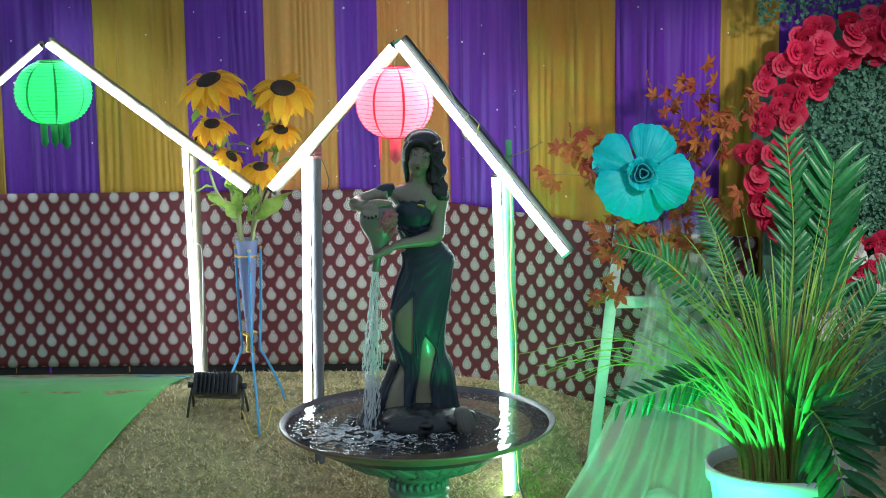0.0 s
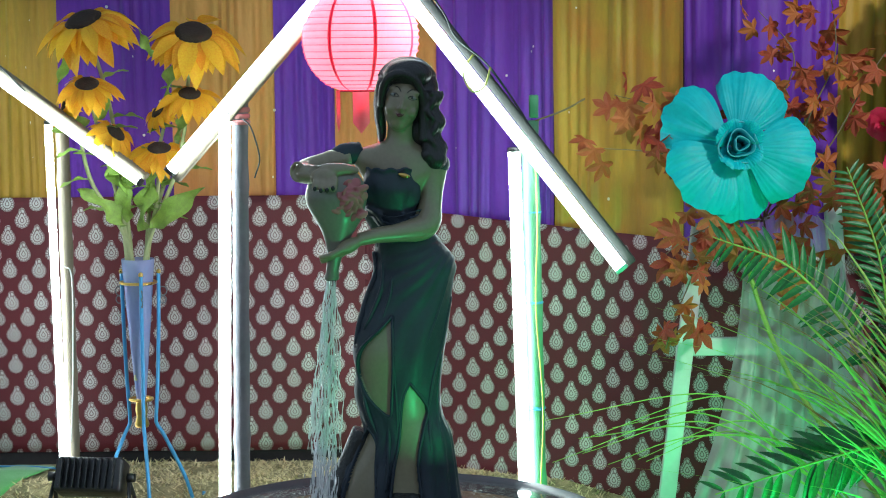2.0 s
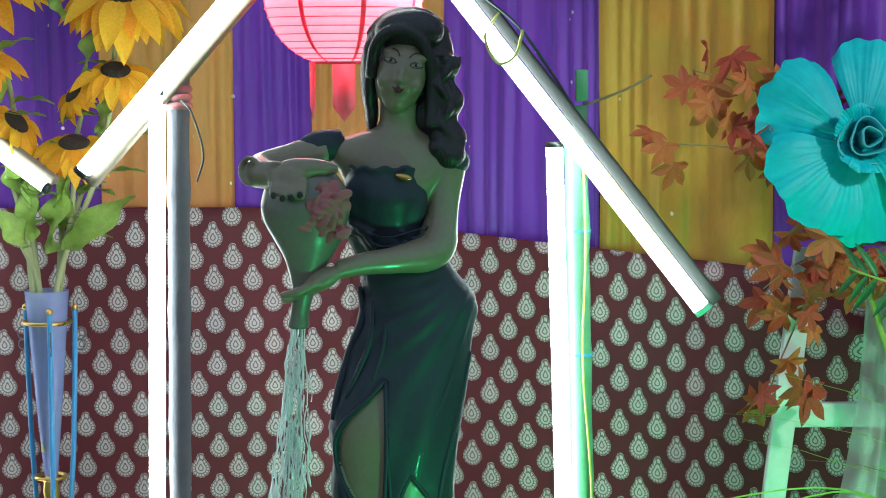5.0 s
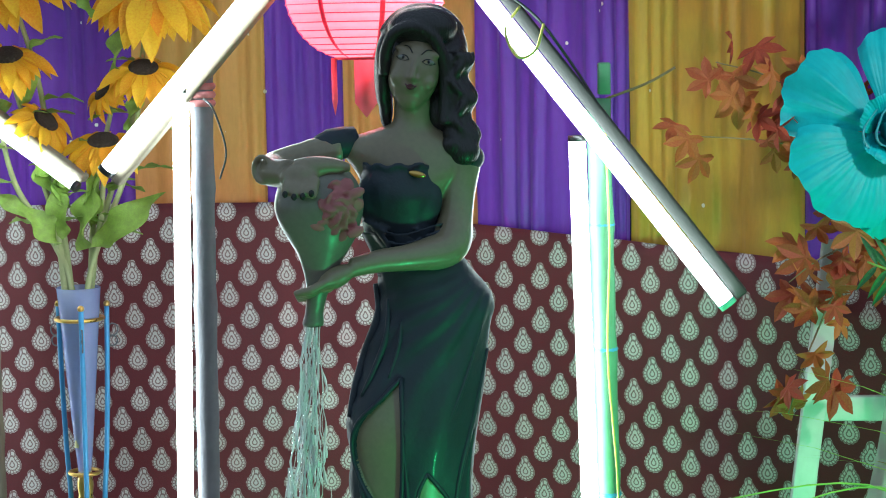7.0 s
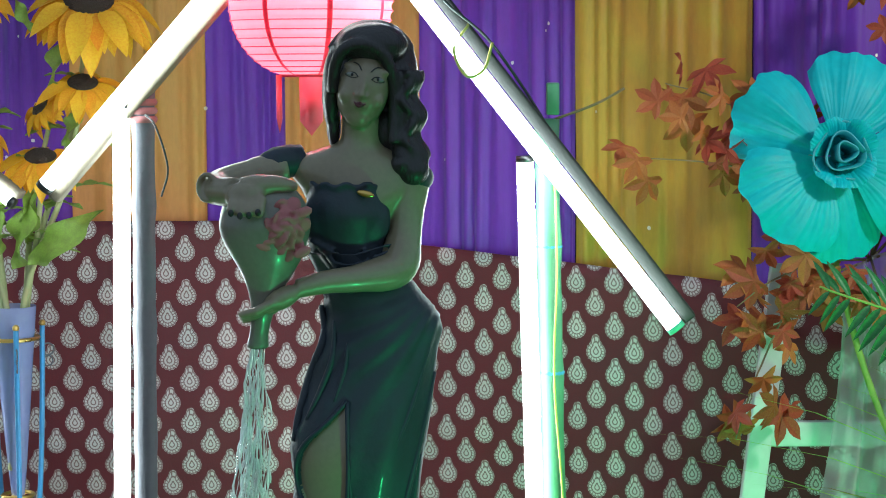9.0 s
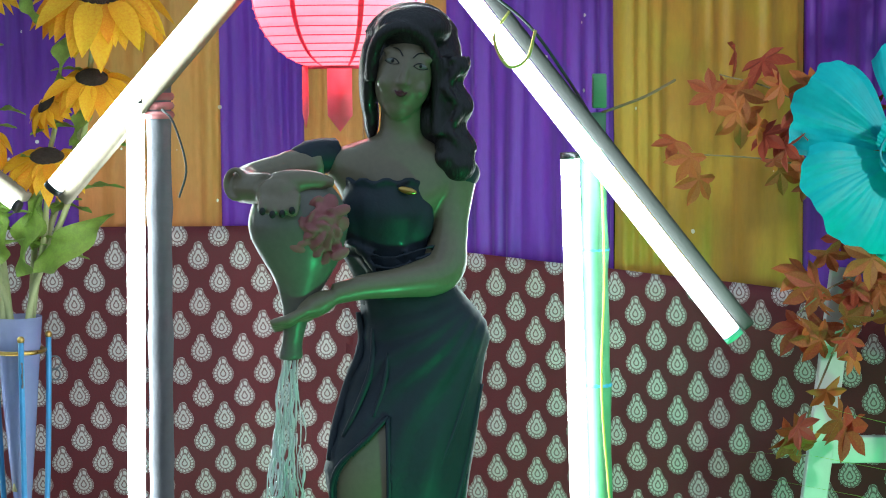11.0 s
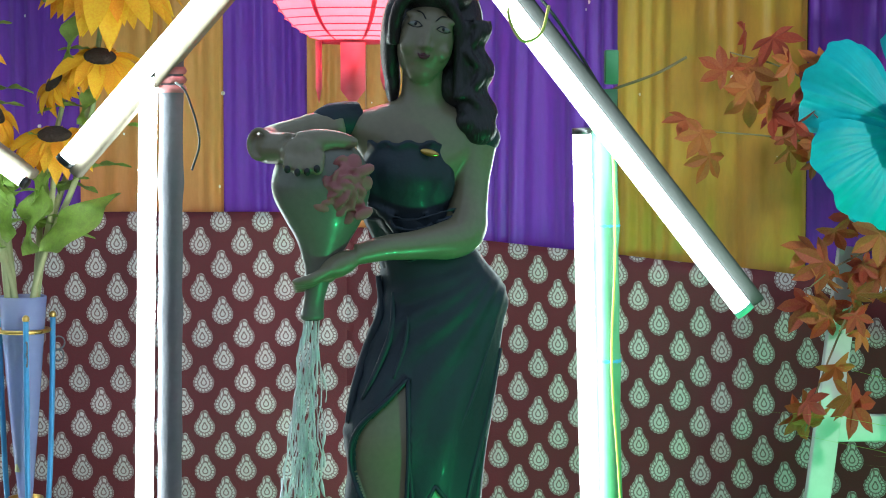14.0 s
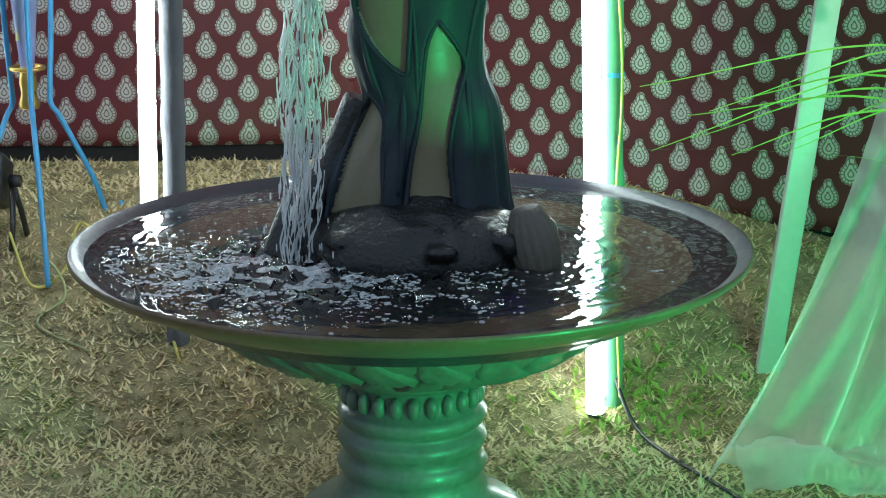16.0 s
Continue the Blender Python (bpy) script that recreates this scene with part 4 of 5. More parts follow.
# jar held upside down, its mouth below
bm = bmesh.new()
jar = [(0.806, -0.146, -0.092, 0.020, 0.020), (0.800, -0.146, -0.093, 0.040, 0.038), (0.785, -0.1465, -0.094, 0.0545, 0.050), (0.765, -0.146, -0.095, 0.063, 0.056), (0.745, -0.146, -0.096, 0.0655, 0.058), (0.725, -0.1455, -0.096, 0.061, 0.055), (0.70, -0.143, -0.097, 0.050, 0.047),
       (0.676, -0.143, -0.097, 0.0365, 0.037), (0.65, -0.1465, -0.097, 0.0245, 0.027), (0.624, -0.150, -0.097, 0.017, 0.021), (0.598, -0.155, -0.096, 0.0140, 0.017), (0.585, -0.157, -0.095, 0.0140, 0.016), (0.572, -0.1585, -0.094, 0.0165, 0.0165), (0.569, -0.1585, -0.094, 0.0150, 0.0150)]
ovals(bm, dense(jar), 48)
groups.append((fused(bm, 0.0032, 2), M_JAR))
bm = bmesh.new()
# Flat dark disc painting the shade inside the jar's mouth.
ball(bm, (-0.1585, -0.094, 0.569), (0.0130, 0.0130, 0.002))
for k in range(4):
    x = -0.187 + 0.0125 * k
    ball(bm, (x, -0.1785, 0.7645 + 0.004 * abs(k - 1.4)), (0.0042, 0.0028, 0.0052))
groups.append((part_mesh(bm), M_HAIR))
# rose moulded on the jar
bm = bmesh.new()
for k in range(26):
    a, q = k * 2.4, 0.006 + 0.0011 * k
    m = Matrix.Rotation(-a, 4, "Y") @ Matrix.Rotation(0.7 - 0.012 * k, 4, "X") @ Matrix.Rotation(0.5 * math.sin(k * 1.9), 4, "Z")
    c = Vector((-0.118 + q * math.cos(a), -0.156 + 0.0009 * k, 0.745 + q * math.sin(a) * 1.15))
    ball(bm, c, (0.0135, 0.0035, 0.0125), m)
for x, z in ((-0.152, 0.735), (-0.146, 0.722), (-0.090, 0.712), (-0.088, 0.768)):
    ball(bm, (x, -0.147, z), (0.014, 0.004, 0.008), Matrix.Rotation(x * 40, 4, "Y"))
groups.append((fused(bm, 0.0022, 1), M_ROSE))
# rock base and the ribbed stone beside the foot
bm = bmesh.new()
rk = random.Random(9)
ball(bm, (-0.015, -0.02, 0.01), (0.165, 0.125, 0.085))
for k in range(70):
    q, d = rk.uniform(0, 6.28), rk.uniform(0.02, 0.15)
    ball(bm, (-0.01 + d * 1.15 * math.cos(q), -0.03 + d * 0.85 * math.sin(q), 0.088 - 0.38 * d), (rk.uniform(0.012, 0.035), rk.uniform(0.012, 0.032), rk.uniform(0.010, 0.028)))
sweep(bm, curve_pts([(-0.09, 0.02, 0.22), (-0.13, 0.02, 0.13), (-0.18, -0.01, 0.07), (-0.21, -0.03, 0.0)], 6), [0.03] * 12 + [0.03] * 7, 12)
bmesh.ops.translate(bm, verts=bm.verts, vec=(-0.004, -0.006, 0.0))
groups.append((fused(bm, 0.0045, 7), M_ROCK))
bm = bmesh.new()
tilt = Matrix.Rotation(-0.25, 4, "Y")
loops = []
for j in range(14):
    u = j / 13
    rr = 0.034 * math.sin(math.pi * (0.12 + 0.76 * u)) ** 0.6
    loops.append([tuple(tilt @ Vector((rr * (1 + 0.06 * math.cos(k * 2 * math.pi / 3)) * math.cos(2 * math.pi * k / 48), rr * (1 + 0.06 * math.cos(k * 2 * math.pi / 3)) * math.sin(2 * math.pi * k / 48), 0.11 * u)) + Vector((0.150, -0.10, -0.02))) for k in range(48)])
rings(bm, loops)
me = bpy.data.meshes.new("tmp")
bm.to_mesh(me)
bm.free()
groups.append((me, M_STONE))
# face paint: brows, lids, eyes and lips as slim raised strokes
bm = bmesh.new()
white = bmesh.new()
for sgn in (-1, 1):
    for pts, r in (([(0.007, 0.027), (0.013, 0.034), (0.021, 0.035), (0.031, 0.027)], 0.0009), ([(0.010, 0.0165), (0.015, 0.0210), (0.021, 0.0212), (0.029, 0.0165)], 0.0008), ([(0.010, 0.0165), (0.016, 0.0142), (0.023, 0.0142), (0.029, 0.0165)], 0.0005)):
        sweep(bm, [on_face(sgn * p.x, p.y, 0.0006) for p in curve_pts([(u, v, 0) for u, v in pts], 5)], r, 6)
    ball(white, on_face(sgn * 0.0195, 0.018, -0.0012), (0.0080, 0.0022, 0.0034), turn)
    ball(bm, on_face(sgn * 0.0190, 0.018, 0.0004), (0.0019, 0.0012, 0.0024), turn)
groups.append((part_mesh(bm), M_HAIR))
groups.append((part_mesh(white), M_EYE))
bm = bmesh.new()
sweep(bm, [on_face(u, -0.0195 + 0.0012 * math.cos(u * 700) - 0.00002 / (abs(u) + 0.01), 0.0048 - abs(u) * 0.30) for u in (-0.0085, -0.005, -0.002, 0.0, 0.002, 0.005, 0.0085)], [0.0008, 0.0020, 0.0027, 0.0024, 0.0027, 0.0020, 0.0008], 8)
sweep(bm, [on_face(u, -0.0240 + u * u * 40, 0.0050 - abs(u) * 0.30) for u in (-0.0070, -0.004, 0.0, 0.004, 0.0070)], [0.0008, 0.0026, 0.0033, 0.0026, 0.0008], 8)
groups.append((part_mesh(bm), M_LIP))
bm = bmesh.new()
ball(bm, (-0.002, -0.075, 0.789), (0.013, 0.004, 0.005), Matrix.Rotation(0.25, 4, "Y"))
groups.append((part_mesh(bm), M_BRASS))
bm = bmesh.new()
for gi, (me, mt) in enumerate(groups):
    n0 = len(bm.faces)
    bm.from_mesh(me)
    bm.faces.ensure_lookup_table()
    for f in bm.faces[n0:]:
        f.material_index = gi
    bpy.data.meshes.remove(me)
statue = part("statue", bm, [g[1] for g in groups])
statue.matrix_world = Matrix.Translation((SX, SY, SZ))
tagged(statue, "painted statue in a dark dress pouring water from a jar", "statue")

# ---- falling water ----
def blobs(items):
    """Small rounded drops as one list of points and faces; each item is a place and three radii."""
    vs, fs = [], []
    for (x, y, z), (a, b, c) in items:
        n = len(vs)
        vs.append((x, y, z - c))
        for h, q in ((-0.5, 0.87), (0.5, 0.87)):
            vs += [(x + a * q * math.cos(math.pi * k / 3), y + b * q * math.sin(math.pi * k / 3), z + c * h) for k in range(6)]
        vs.append((x, y, z + c))
        for k in range(6):
            m = (k + 1) % 6
            fs += [(n, n + 1 + m, n + 1 + k), (n + 1 + k, n + 1 + m, n + 7 + m, n + 7 + k), (n + 7 + k, n + 7 + m, n + 13)]
    return vs, fs


bm = bmesh.new()
rr = random.Random(3)
x0, y0, z0 = SX - 0.160, SY - 0.094, SZ + 0.575
for k in range(170):
    a, q = rr.uniform(0, 6.28), rr.uniform(0.15, 1.0)
    pts, rad = [], []
    steps = 26
    begin = 0.0 if k < 6 else rr.uniform(0, 0.9)
    end = 1.0 if k < 6 else min(begin + rr.uniform(0.05, 0.24), 1.0)
    for j in range(steps + 1):
        u = begin + (end - begin) * j / steps
        spread = 0.012 + 0.026 * math.sin(math.pi * min(u * 0.8, 1)) ** 1.2
        x = x0 - 0.030 * u + spread * q * math.cos(a + 1.5 * u) + 0.009 * noise.noise((k * 7.1, u * 12, 0))
        y = y0 - 0.012 * u + 0.5 * spread * q * math.sin(a + 1.5 * u) + 0.003 * noise.noise((k * 3.3, u * 9, 5))
        pts.append((x, y, z0 + 0.01 - (z0 - WZ) * u ** 1.0))
        rad.append(max(0.0005, 0.0012 * math.sin(math.pi * (0.06 + 0.88 * j / steps)) ** 0.5 + 0.0028 * noise.noise((k * 1.7, u * 26, 9))))
    sweep(bm, pts, rad, 7)
tagged(part("water_jet", bm, M_JET), "water falling in strands from the jar into the bowl", "water", kind="stuff")
drops = []
for k in range(220):
    u = rr.uniform(0.25, 1.0)
    r0 = rr.uniform(0.0006, 0.0018)
    drops.append(((x0 - 0.03 * u + rr.gauss(0, 0.025 * u), y0 - 0.01 + rr.gauss(0, 0.02 * u), z0 - (z0 - WZ) * u), (r0, r0, r0 * rr.uniform(1, 6))))
tagged(part("water_drops", blobs(drops), M_JET), "drops scattered round the falling water", "water", kind="stuff")
drops = []
for k in range(90):
    a, d = rr.uniform(0, 6.28), rr.uniform(0.02, 0.44)
    r0 = rr.uniform(0.002, 0.005)
    drops.append(((FX + d * math.cos(a), FY + d * math.sin(a), WZ), (r0, r0, r0 * 0.6)))
tagged(part("bubbles", blobs(drops), M_JET), "small bubbles floating on the fountain water", "bubbles", kind="stuff")
drops = []
for k in range(17000):
    a, d = rr.uniform(0, 6.28), abs(rr.gauss(0, 0.12))
    x, y = jx + 0.02 + 1.25 * d * math.cos(a), jy - 0.08 + 0.9 * d * math.sin(a)
    if math.hypot(x - FX, y - FY) > WR - 0.03 or noise.noise((x * 20, y * 34, 5)) < -0.02:
        continue
    r0 = rr.uniform(0.0007, 0.0022)
    drops.append(((x, y, WZ + 0.002 + 0.005 * noise.noise((x * 45, y * 45, 0))), (r0 * rr.uniform(1.0, 2.4), r0 * 0.8, r0 * 0.7)))
tagged(part("froth", blobs(drops), M_FROTH), "white streaks of froth drifting round the jet", "froth", kind="stuff")

# ---- vase with sunflowers ----
VX, VY = -0.637, 0.48
VG = ground_z(VX, VY)
stand = holder("vase_stand", pose(VX, VY, 0), "blue painted wire tripod holding a tall tapered vase", "vase stand")
for k, a in enumerate((math.radians(150), math.radians(-75), math.radians(25))):
    c, s = math.cos(a), math.sin(a)
    foot = ground_z(VX + 0.17 * c, VY + 0.17 * s)
    bm = bmesh.new()
    prof = [(0.056, 0.885), (0.053, 0.75), (0.047, 0.60), (0.040, 0.50), (0.042, 0.475), (0.060, 0.445), (0.115, 0.33), (0.15, 0.23), (0.17, foot + 0.006)]
    sweep(bm, curve_pts([(r * c, r * s, z) for r, z in prof], 6), 0.0052, 10)
    leg = part("leg", bm, M_BLUE, stand)
    bm = bmesh.new()
    bmesh.ops.create_uvsphere(bm, u_segments=10, v_segments=8, radius=0.007, matrix=Matrix.Translation((0.056 * c, 0.056 * s, 0.888)))
    part("knob", bm, M_BRASS, leg, "brass ball tip")
    bm = bmesh.new()
    for dz, rr in ((0.835, 0.012), (0.812, 0.010)):
        ring = [(0.066 * c + rr * math.cos(t) * c, 0.066 * s + rr * math.cos(t) * s, dz + rr * math.sin(t)) for t in (2 * math.pi * i / 16 for i in range(17))]
        sweep(bm, ring, 0.0016, 6)
    part("scroll", bm, M_WRAP, leg, "small curled wire ornament")
for z, r in ((0.862, 0.047), (0.548, 0.030)):
    bm = bmesh.new()
    sweep(bm, [(r * math.cos(t), r * math.sin(t), z) for t in (2 * math.pi * i / 28 for i in range(29))], 0.004, 8)
    part("ring", bm, M_BRASS, stand, "brass ring round the vase")
bm = bmesh.new()
lathe(bm, [(0.004, 0.470), (0.017, 0.472), (0.020, 0.480), (0.014, 0.50), (0.017, 0.52), (0.014, 0.545), (0.012, 0.552)], 24, True)
part("cup", bm, M_BRASS, stand, "brass cup at the foot of the vase")
bm = bmesh.new()
lathe(bm, [(0.011, 0.53), (0.018, 0.60), (0.028, 0.72), (0.038, 0.85), (0.044, 0.925), (0.0425, 0.925), (0.036, 0.85), (0.026, 0.72), (0.016, 0.60), (0.009, 0.54)], 36)
part("vase", bm, M_VASE, stand, "tall narrow clear acrylic vase, coloured lamp light put into its tint")


def leaf_mesh(name, ln, w, fold=0.25, droop=0.5, n=8, wave=0.0):
    """A pointed leaf along +x with a folded midrib."""
    vs, fs = [], []
    for j in range(n + 1):
        u = j / n
        ww = w * (math.sin(math.pi * u ** 0.75) ** 0.8 if 0 < u < 1 else 0.02)
        x, z = ln * (u - 0.12 * droop * u * u), -droop * ln * 0.6 * u * u
        for c in (-1, -0.5, 0, 0.5, 1):
            vs.append((x, c * ww, z + fold * abs(c) * ww + wave * w * math.sin(u * 11 + c * 2) * abs(c)))
    for j in range(n):
        for c in range(4):
            a = j * 5 + c
            fs.append((a, a + 1, a + 6, a + 5))
    me = bpy.data.meshes.new(name)
    me.from_pydata(vs, [], fs)
    me.shade_smooth()
    return me


def placed(name, me, m, parent, label=""):
    ob = new(name, me)
    ob.parent = parent
    ob.matrix_local = m
    return tagged(ob, label)


def aim(p, ahead, up=(0, 0, 1), scale=1.0):
    """A pose at p whose +x runs ahead and +z leans to up."""
    x = Vector(ahead).normalized()
    y = Vector(up).cross(x)
    y = y.normalized() if y.length > 1e-4 else Vector((0, 1, 0))
    z = x.cross(y)
    m = Matrix((x, y, z)).transposed().to_4x4()
    return Matrix.Translation(p) @ m @ Matrix.Diagonal((scale, scale, scale, 1))


PETAL = leaf_mesh("petal", 1.0, 0.20, 0.3, 0.40, 6)
PETAL.materials.append(M_SUNPETAL)
SLEAF = leaf_mesh("leaf", 1.0, 0.21, 0.25, 0.55, 9, 0.25)
SLEAF.materials.append(M_SUNLEAF)
rs = random.Random(11)


def sunflower(head, radius, facing, bend, label):
    top = holder("sunflower", pose(VX, VY, 0.60), label, "flower", "sunflowers in the vase")
    o = Vector((VX, VY, 0.60))
    h, f = Vector(head) - o, Vector(facing).normalized()
    foot = Vector((rs.uniform(-0.012, 0.012), rs.uniform(-0.012, 0.012), 0.0))
    rimp = Vector((0.030 * (1 if h.x > 0 else -1) * rs.uniform(0.4, 1), rs.uniform(-0.02, 0.02), 0.34))
    path = curve_pts([foot, rimp, rimp.lerp(h, 0.5) + Vector(bend), h - f * 0.03], 10)
    bm = bmesh.new()
    sweep(bm, path, [0.0075 - 0.003 * i / len(path) for i in range(len(path))], 9)
    part("stem", bm, M_STEM, top)
    bm = bmesh.new()
    side = f.orthogonal().normalized()
    rot = Matrix((side, f.cross(side), f)).transposed().to_4x4()
    lathe(bm, [(0.002, 0.10), (0.12, 0.11), (0.26, 0.08), (0.36, 0.0), (0.30, -0.10), (0.05, -0.14)], 20, True)
    bmesh.ops.transform(bm, matrix=Matrix.Translation(h) @ rot @ Matrix.Scale(radius, 4), verts=bm.verts)
    part("flower_disc", bm, M_SUNDISC, top, "dark brown seed disc")
    for layer, cnt in ((0, 15), (1, 15), (2, 11)):
        for k in range(cnt):
            a = 2 * math.pi * (k + 0.5 * layer) / cnt + rs.uniform(-0.1, 0.1)
            d = side * math.cos(a) + f.cross(side) * math.sin(a)
            ahead = d + f * (0.22 - 0.40 * layer + rs.uniform(-0.25, 0.2)) + Vector((0, 0, -0.62))
            placed("petal", PETAL, aim(h + d * radius * 0.30, ahead, f + d * 0.3 * rs.uniform(-1, 1), radius * rs.uniform(0.62, 0.98)), top)
    for k in range(3):
        q = path[int(len(path) * (0.50 + 0.15 * k))]
        a = rs.uniform(0, 6.28)
        placed("leaf", SLEAF, aim(q, (math.cos(a), math.sin(a) * 0.7, rs.uniform(0.1, 0.7)), scale=rs.uniform(0.07, 0.11)), top, "yellow-green leaf")
    return top


BIG, SMALL = "large yellow artificial sunflower with a dark disc", "small yellow artificial sunflower on a pale stem"
sunflower((-0.760, 0.46, 1.555), 0.140, (-0.25, -0.42, 0.86), (0.02, 0, 0.05), BIG)
sunflower((-0.474, 0.46, 1.520), 0.136, (0.12, -0.55, 0.82), (0.03, 0, 0.04), BIG)
sunflower((-0.748, 0.42, 1.390), 0.088, (0.05, -0.50, 0.85), (0.0, -0.02, 0.02), SMALL)
sunflower((-0.484, 0.43, 1.362), 0.082, (0.1, -0.50, 0.85), (0.02, -0.01, 0.0), SMALL)
sunflower((-0.564, 0.41, 1.222), 0.086, (0.05, -0.42, 0.9), (0.01, -0.01, 0.0), SMALL)
sunflower((-0.676, 0.42, 1.262), 0.076, (0.6, -0.35, 0.6), (0.0, -0.01, 0.0), SMALL)
sunflower((-0.812, 0.45, 1.335), 0.058, (-0.8, -0.3, 0.3), (-0.02, 0.0, 0.0), "half-open orange sunflower bud turned aside")
sunflower((-0.572, 0.46, 1.315), 0.058, (-0.5, -0.4, 0.5), (0.0, 0.0, 0.0), "half-open orange sunflower bud turned aside")
BROAD = leaf_mesh("leaf", 1.0, 0.17, 0.30, 0.55, 14, 0.60)
BROAD.materials.append(M_SUNLEAF)
spray = holder("leaf_spray", pose(VX, VY, 0.93), "broad yellow-green leaves spreading above the vase", "leaves")
for x, z, ax, az, sc in ((-0.665, 1.015, -0.55, 0.85, 0.155), (-0.615, 1.005, 0.05, 1.0, 0.165), (-0.590, 1.010, 0.80, 0.75, 0.175), (-0.650, 1.03, -0.20, 1.0, 0.13), (-0.60, 1.06, 0.25, 1.0, 0.11), (-0.700, 1.19, 0.35, -0.9, 0.12),
                         (-0.745, 1.295, -0.95, -0.25, 0.11), (-0.725, 1.29, 0.35, 0.95, 0.10), (-0.690, 1.21, 0.25, -0.75, 0.10), (-0.540, 1.345, 0.05, 1.0, 0.13), (-0.520, 1.24, 0.25, 0.95, 0.10), (-0.80, 1.46, -0.2, -0.9, 0.08), (-0.575, 1.46, -0.5, 0.7, 0.08), (-0.655, 1.10, 0.1, 1.0, 0.12)):
    placed("leaf", BROAD, aim((x - VX, -0.045, z - 0.93), (ax, -0.30, az), (rs.uniform(-0.9, 0.9), -0.7, rs.uniform(-0.2, 0.6)), sc), spray)

# ---- flood lamp on the lawn ----
LX, LY = -0.768, 0.44
LG = ground_z(LX, LY)
par = holder("flood_lamp", pose(LX, LY, LG, 0, 0, -8), "black LED stage flood lamp standing on its bracket on the lawn", "lamp")
tiltm = Matrix.Translation((0, 0, 0.125)) @ Matrix.Rotation(radians(-28), 4, "X")
bm = bmesh.new()
box(bm, (0, 0, 0), (0.185, 0.075, 0.095), tiltm, 0.010)
body = part("housing", bm, M_BLACK, par)
for k in range(9):
    bm = bmesh.new()
    box(bm, (-0.07 + 0.0175 * k, -0.045, 0), (0.004, 0.02, 0.08), tiltm, 0.001)
    part("cooling_fin", bm, M_BLACK, body)
bm = bmesh.new()
box(bm, (0, 0.042, 0), (0.165, 0.006, 0.075), tiltm, 0.002)
part("lens", bm, M_WIREB, body, "dark glass front")
for s in (-1, 1):
    bm = bmesh.new()
    sweep(bm, [(s * 0.10, 0, 0.125), (s * 0.108, 0.02, 0.07), (s * 0.112, 0.045, 0.004)], 0.006, 8, 0.4)
    sweep(bm, [(s * 0.10, 0, 0.125), (s * 0.108, -0.025, 0.07), (s * 0.112, -0.055, 0.004)], 0.006, 8, 0.4)
    part("bracket_leg", bm, M_BLACK, par)
    bm = bmesh.new()
    bmesh.ops.create_cone(bm, cap_ends=True, segments=14, radius1=0.013, radius2=0.011, depth=0.02, matrix=Matrix.Translation((s * 0.108, 0, 0.125)) @ Matrix.Rotation(radians(90), 4, "Y"))
    part("knob", bm, M_BLACK, par, "round tightening knob")


def ground_cable(pts, r, material, label):
    bm = bmesh.new()
    sweep(bm, curve_pts([(x, y, ground_z(x, y) + z) for x, y, z in pts], 8), r, 6)
    return tagged(part("cable", bm, material), label, "cable", "cables on the lawn")


ground_cable([(-0.66, 0.33, 0.1), (-0.62, 0.30, 0.02), (-0.57, 0.36, 0.006), (-0.55, 0.42, 0.05), (-0.52, 0.44, 0.02), (-0.40, 0.30, 0.006), (-0.34, 0.12, 0.01)], 0.003, M_WIRE, "thin yellow cable looping from the lamp over the lawn")
ground_cable([(-0.63, 0.40, 0.01), (-0.58, 0.33, 0.03), (-0.56, 0.29, 0.005), (-0.6, 0.22, 0.006), (-0.5, 0.15, 0.006)], 0.0025, M_STEM, "pale twisted flex on the lawn")
ground_cable([(0.40, 0.03, 0.06), (0.43, -0.05, 0.02), (0.47, -0.16, 0.006), (0.55, -0.35, 0.006), (0.62, -0.6, 0.006)], 0.0035, M_BLACK, "black cable running over the lawn from the pole")
ground_cable([(-1.15, 0.80, 0.012), (-1.0, 0.78, 0.012), (-0.9, 0.75, 0.008), (-0.75, 0.70, 0.008)], 0.003, M_BLUE, "blue cable along the edge of the carpet")
bv, bf = [], []
for k in range(260):
    x, y = rs.gauss(0.45, 0.09), rs.gauss(0.02, 0.06)
    z, a, ln = ground_z(x, y), rs.uniform(0, 6.28), rs.uniform(0.012, 0.03)
    w = ln * 0.2
    n = len(bv)
    c, s = math.cos(a), math.sin(a)
    bv += [(x, y, z), (x + c * ln * 0.5 - s * w, y + s * ln * 0.5 + c * w, z + ln * 0.5), (x + c * ln, y + s * ln, z + ln * 0.7), (x + c * ln * 0.5 + s * w, y + s * ln * 0.5 - c * w, z + ln * 0.5)]
    bf.append((n, n + 1, n + 2, n + 3))
tagged(part("weeds", (bv, bf), M_REED, smooth=False), "low green weeds growing round the pole", "weeds", kind="stuff")

# ---- white stand, sheer drape and giant flower ----
easel = holder("white_stand", pose(0, 0, 0), "white painted wooden A-shaped stand behind the plants", "stand")


def flat_bar(a, b, w, d, name, label=""):
    a, b = Vector(a), Vector(b)
    ax = (b - a).normalized()
    m = aim(a, ax, (0, -1, 0))
    bm = bmesh.new()
    box(bm, ((b - a).length / 2, 0, 0), ((b - a).length, w, d), m, 0.003)
    return part(name, bm, M_WHITEWOOD, easel, label)


flat_bar((0.685, 0.10, ground_z(0.69, 0.1) - 0.01), (0.800, 0.10, 1.04), 0.042, 0.020, "post")
flat_bar((1.20, 0.10, ground_z(1.2, 0.1) - 0.01), (1.125, 0.10, 1.09), 0.042, 0.020, "post")
flat_bar((0.775, 0.10, 0.735), (1.15, 0.10, 0.735), 0.045, 0.018, "crossbar")

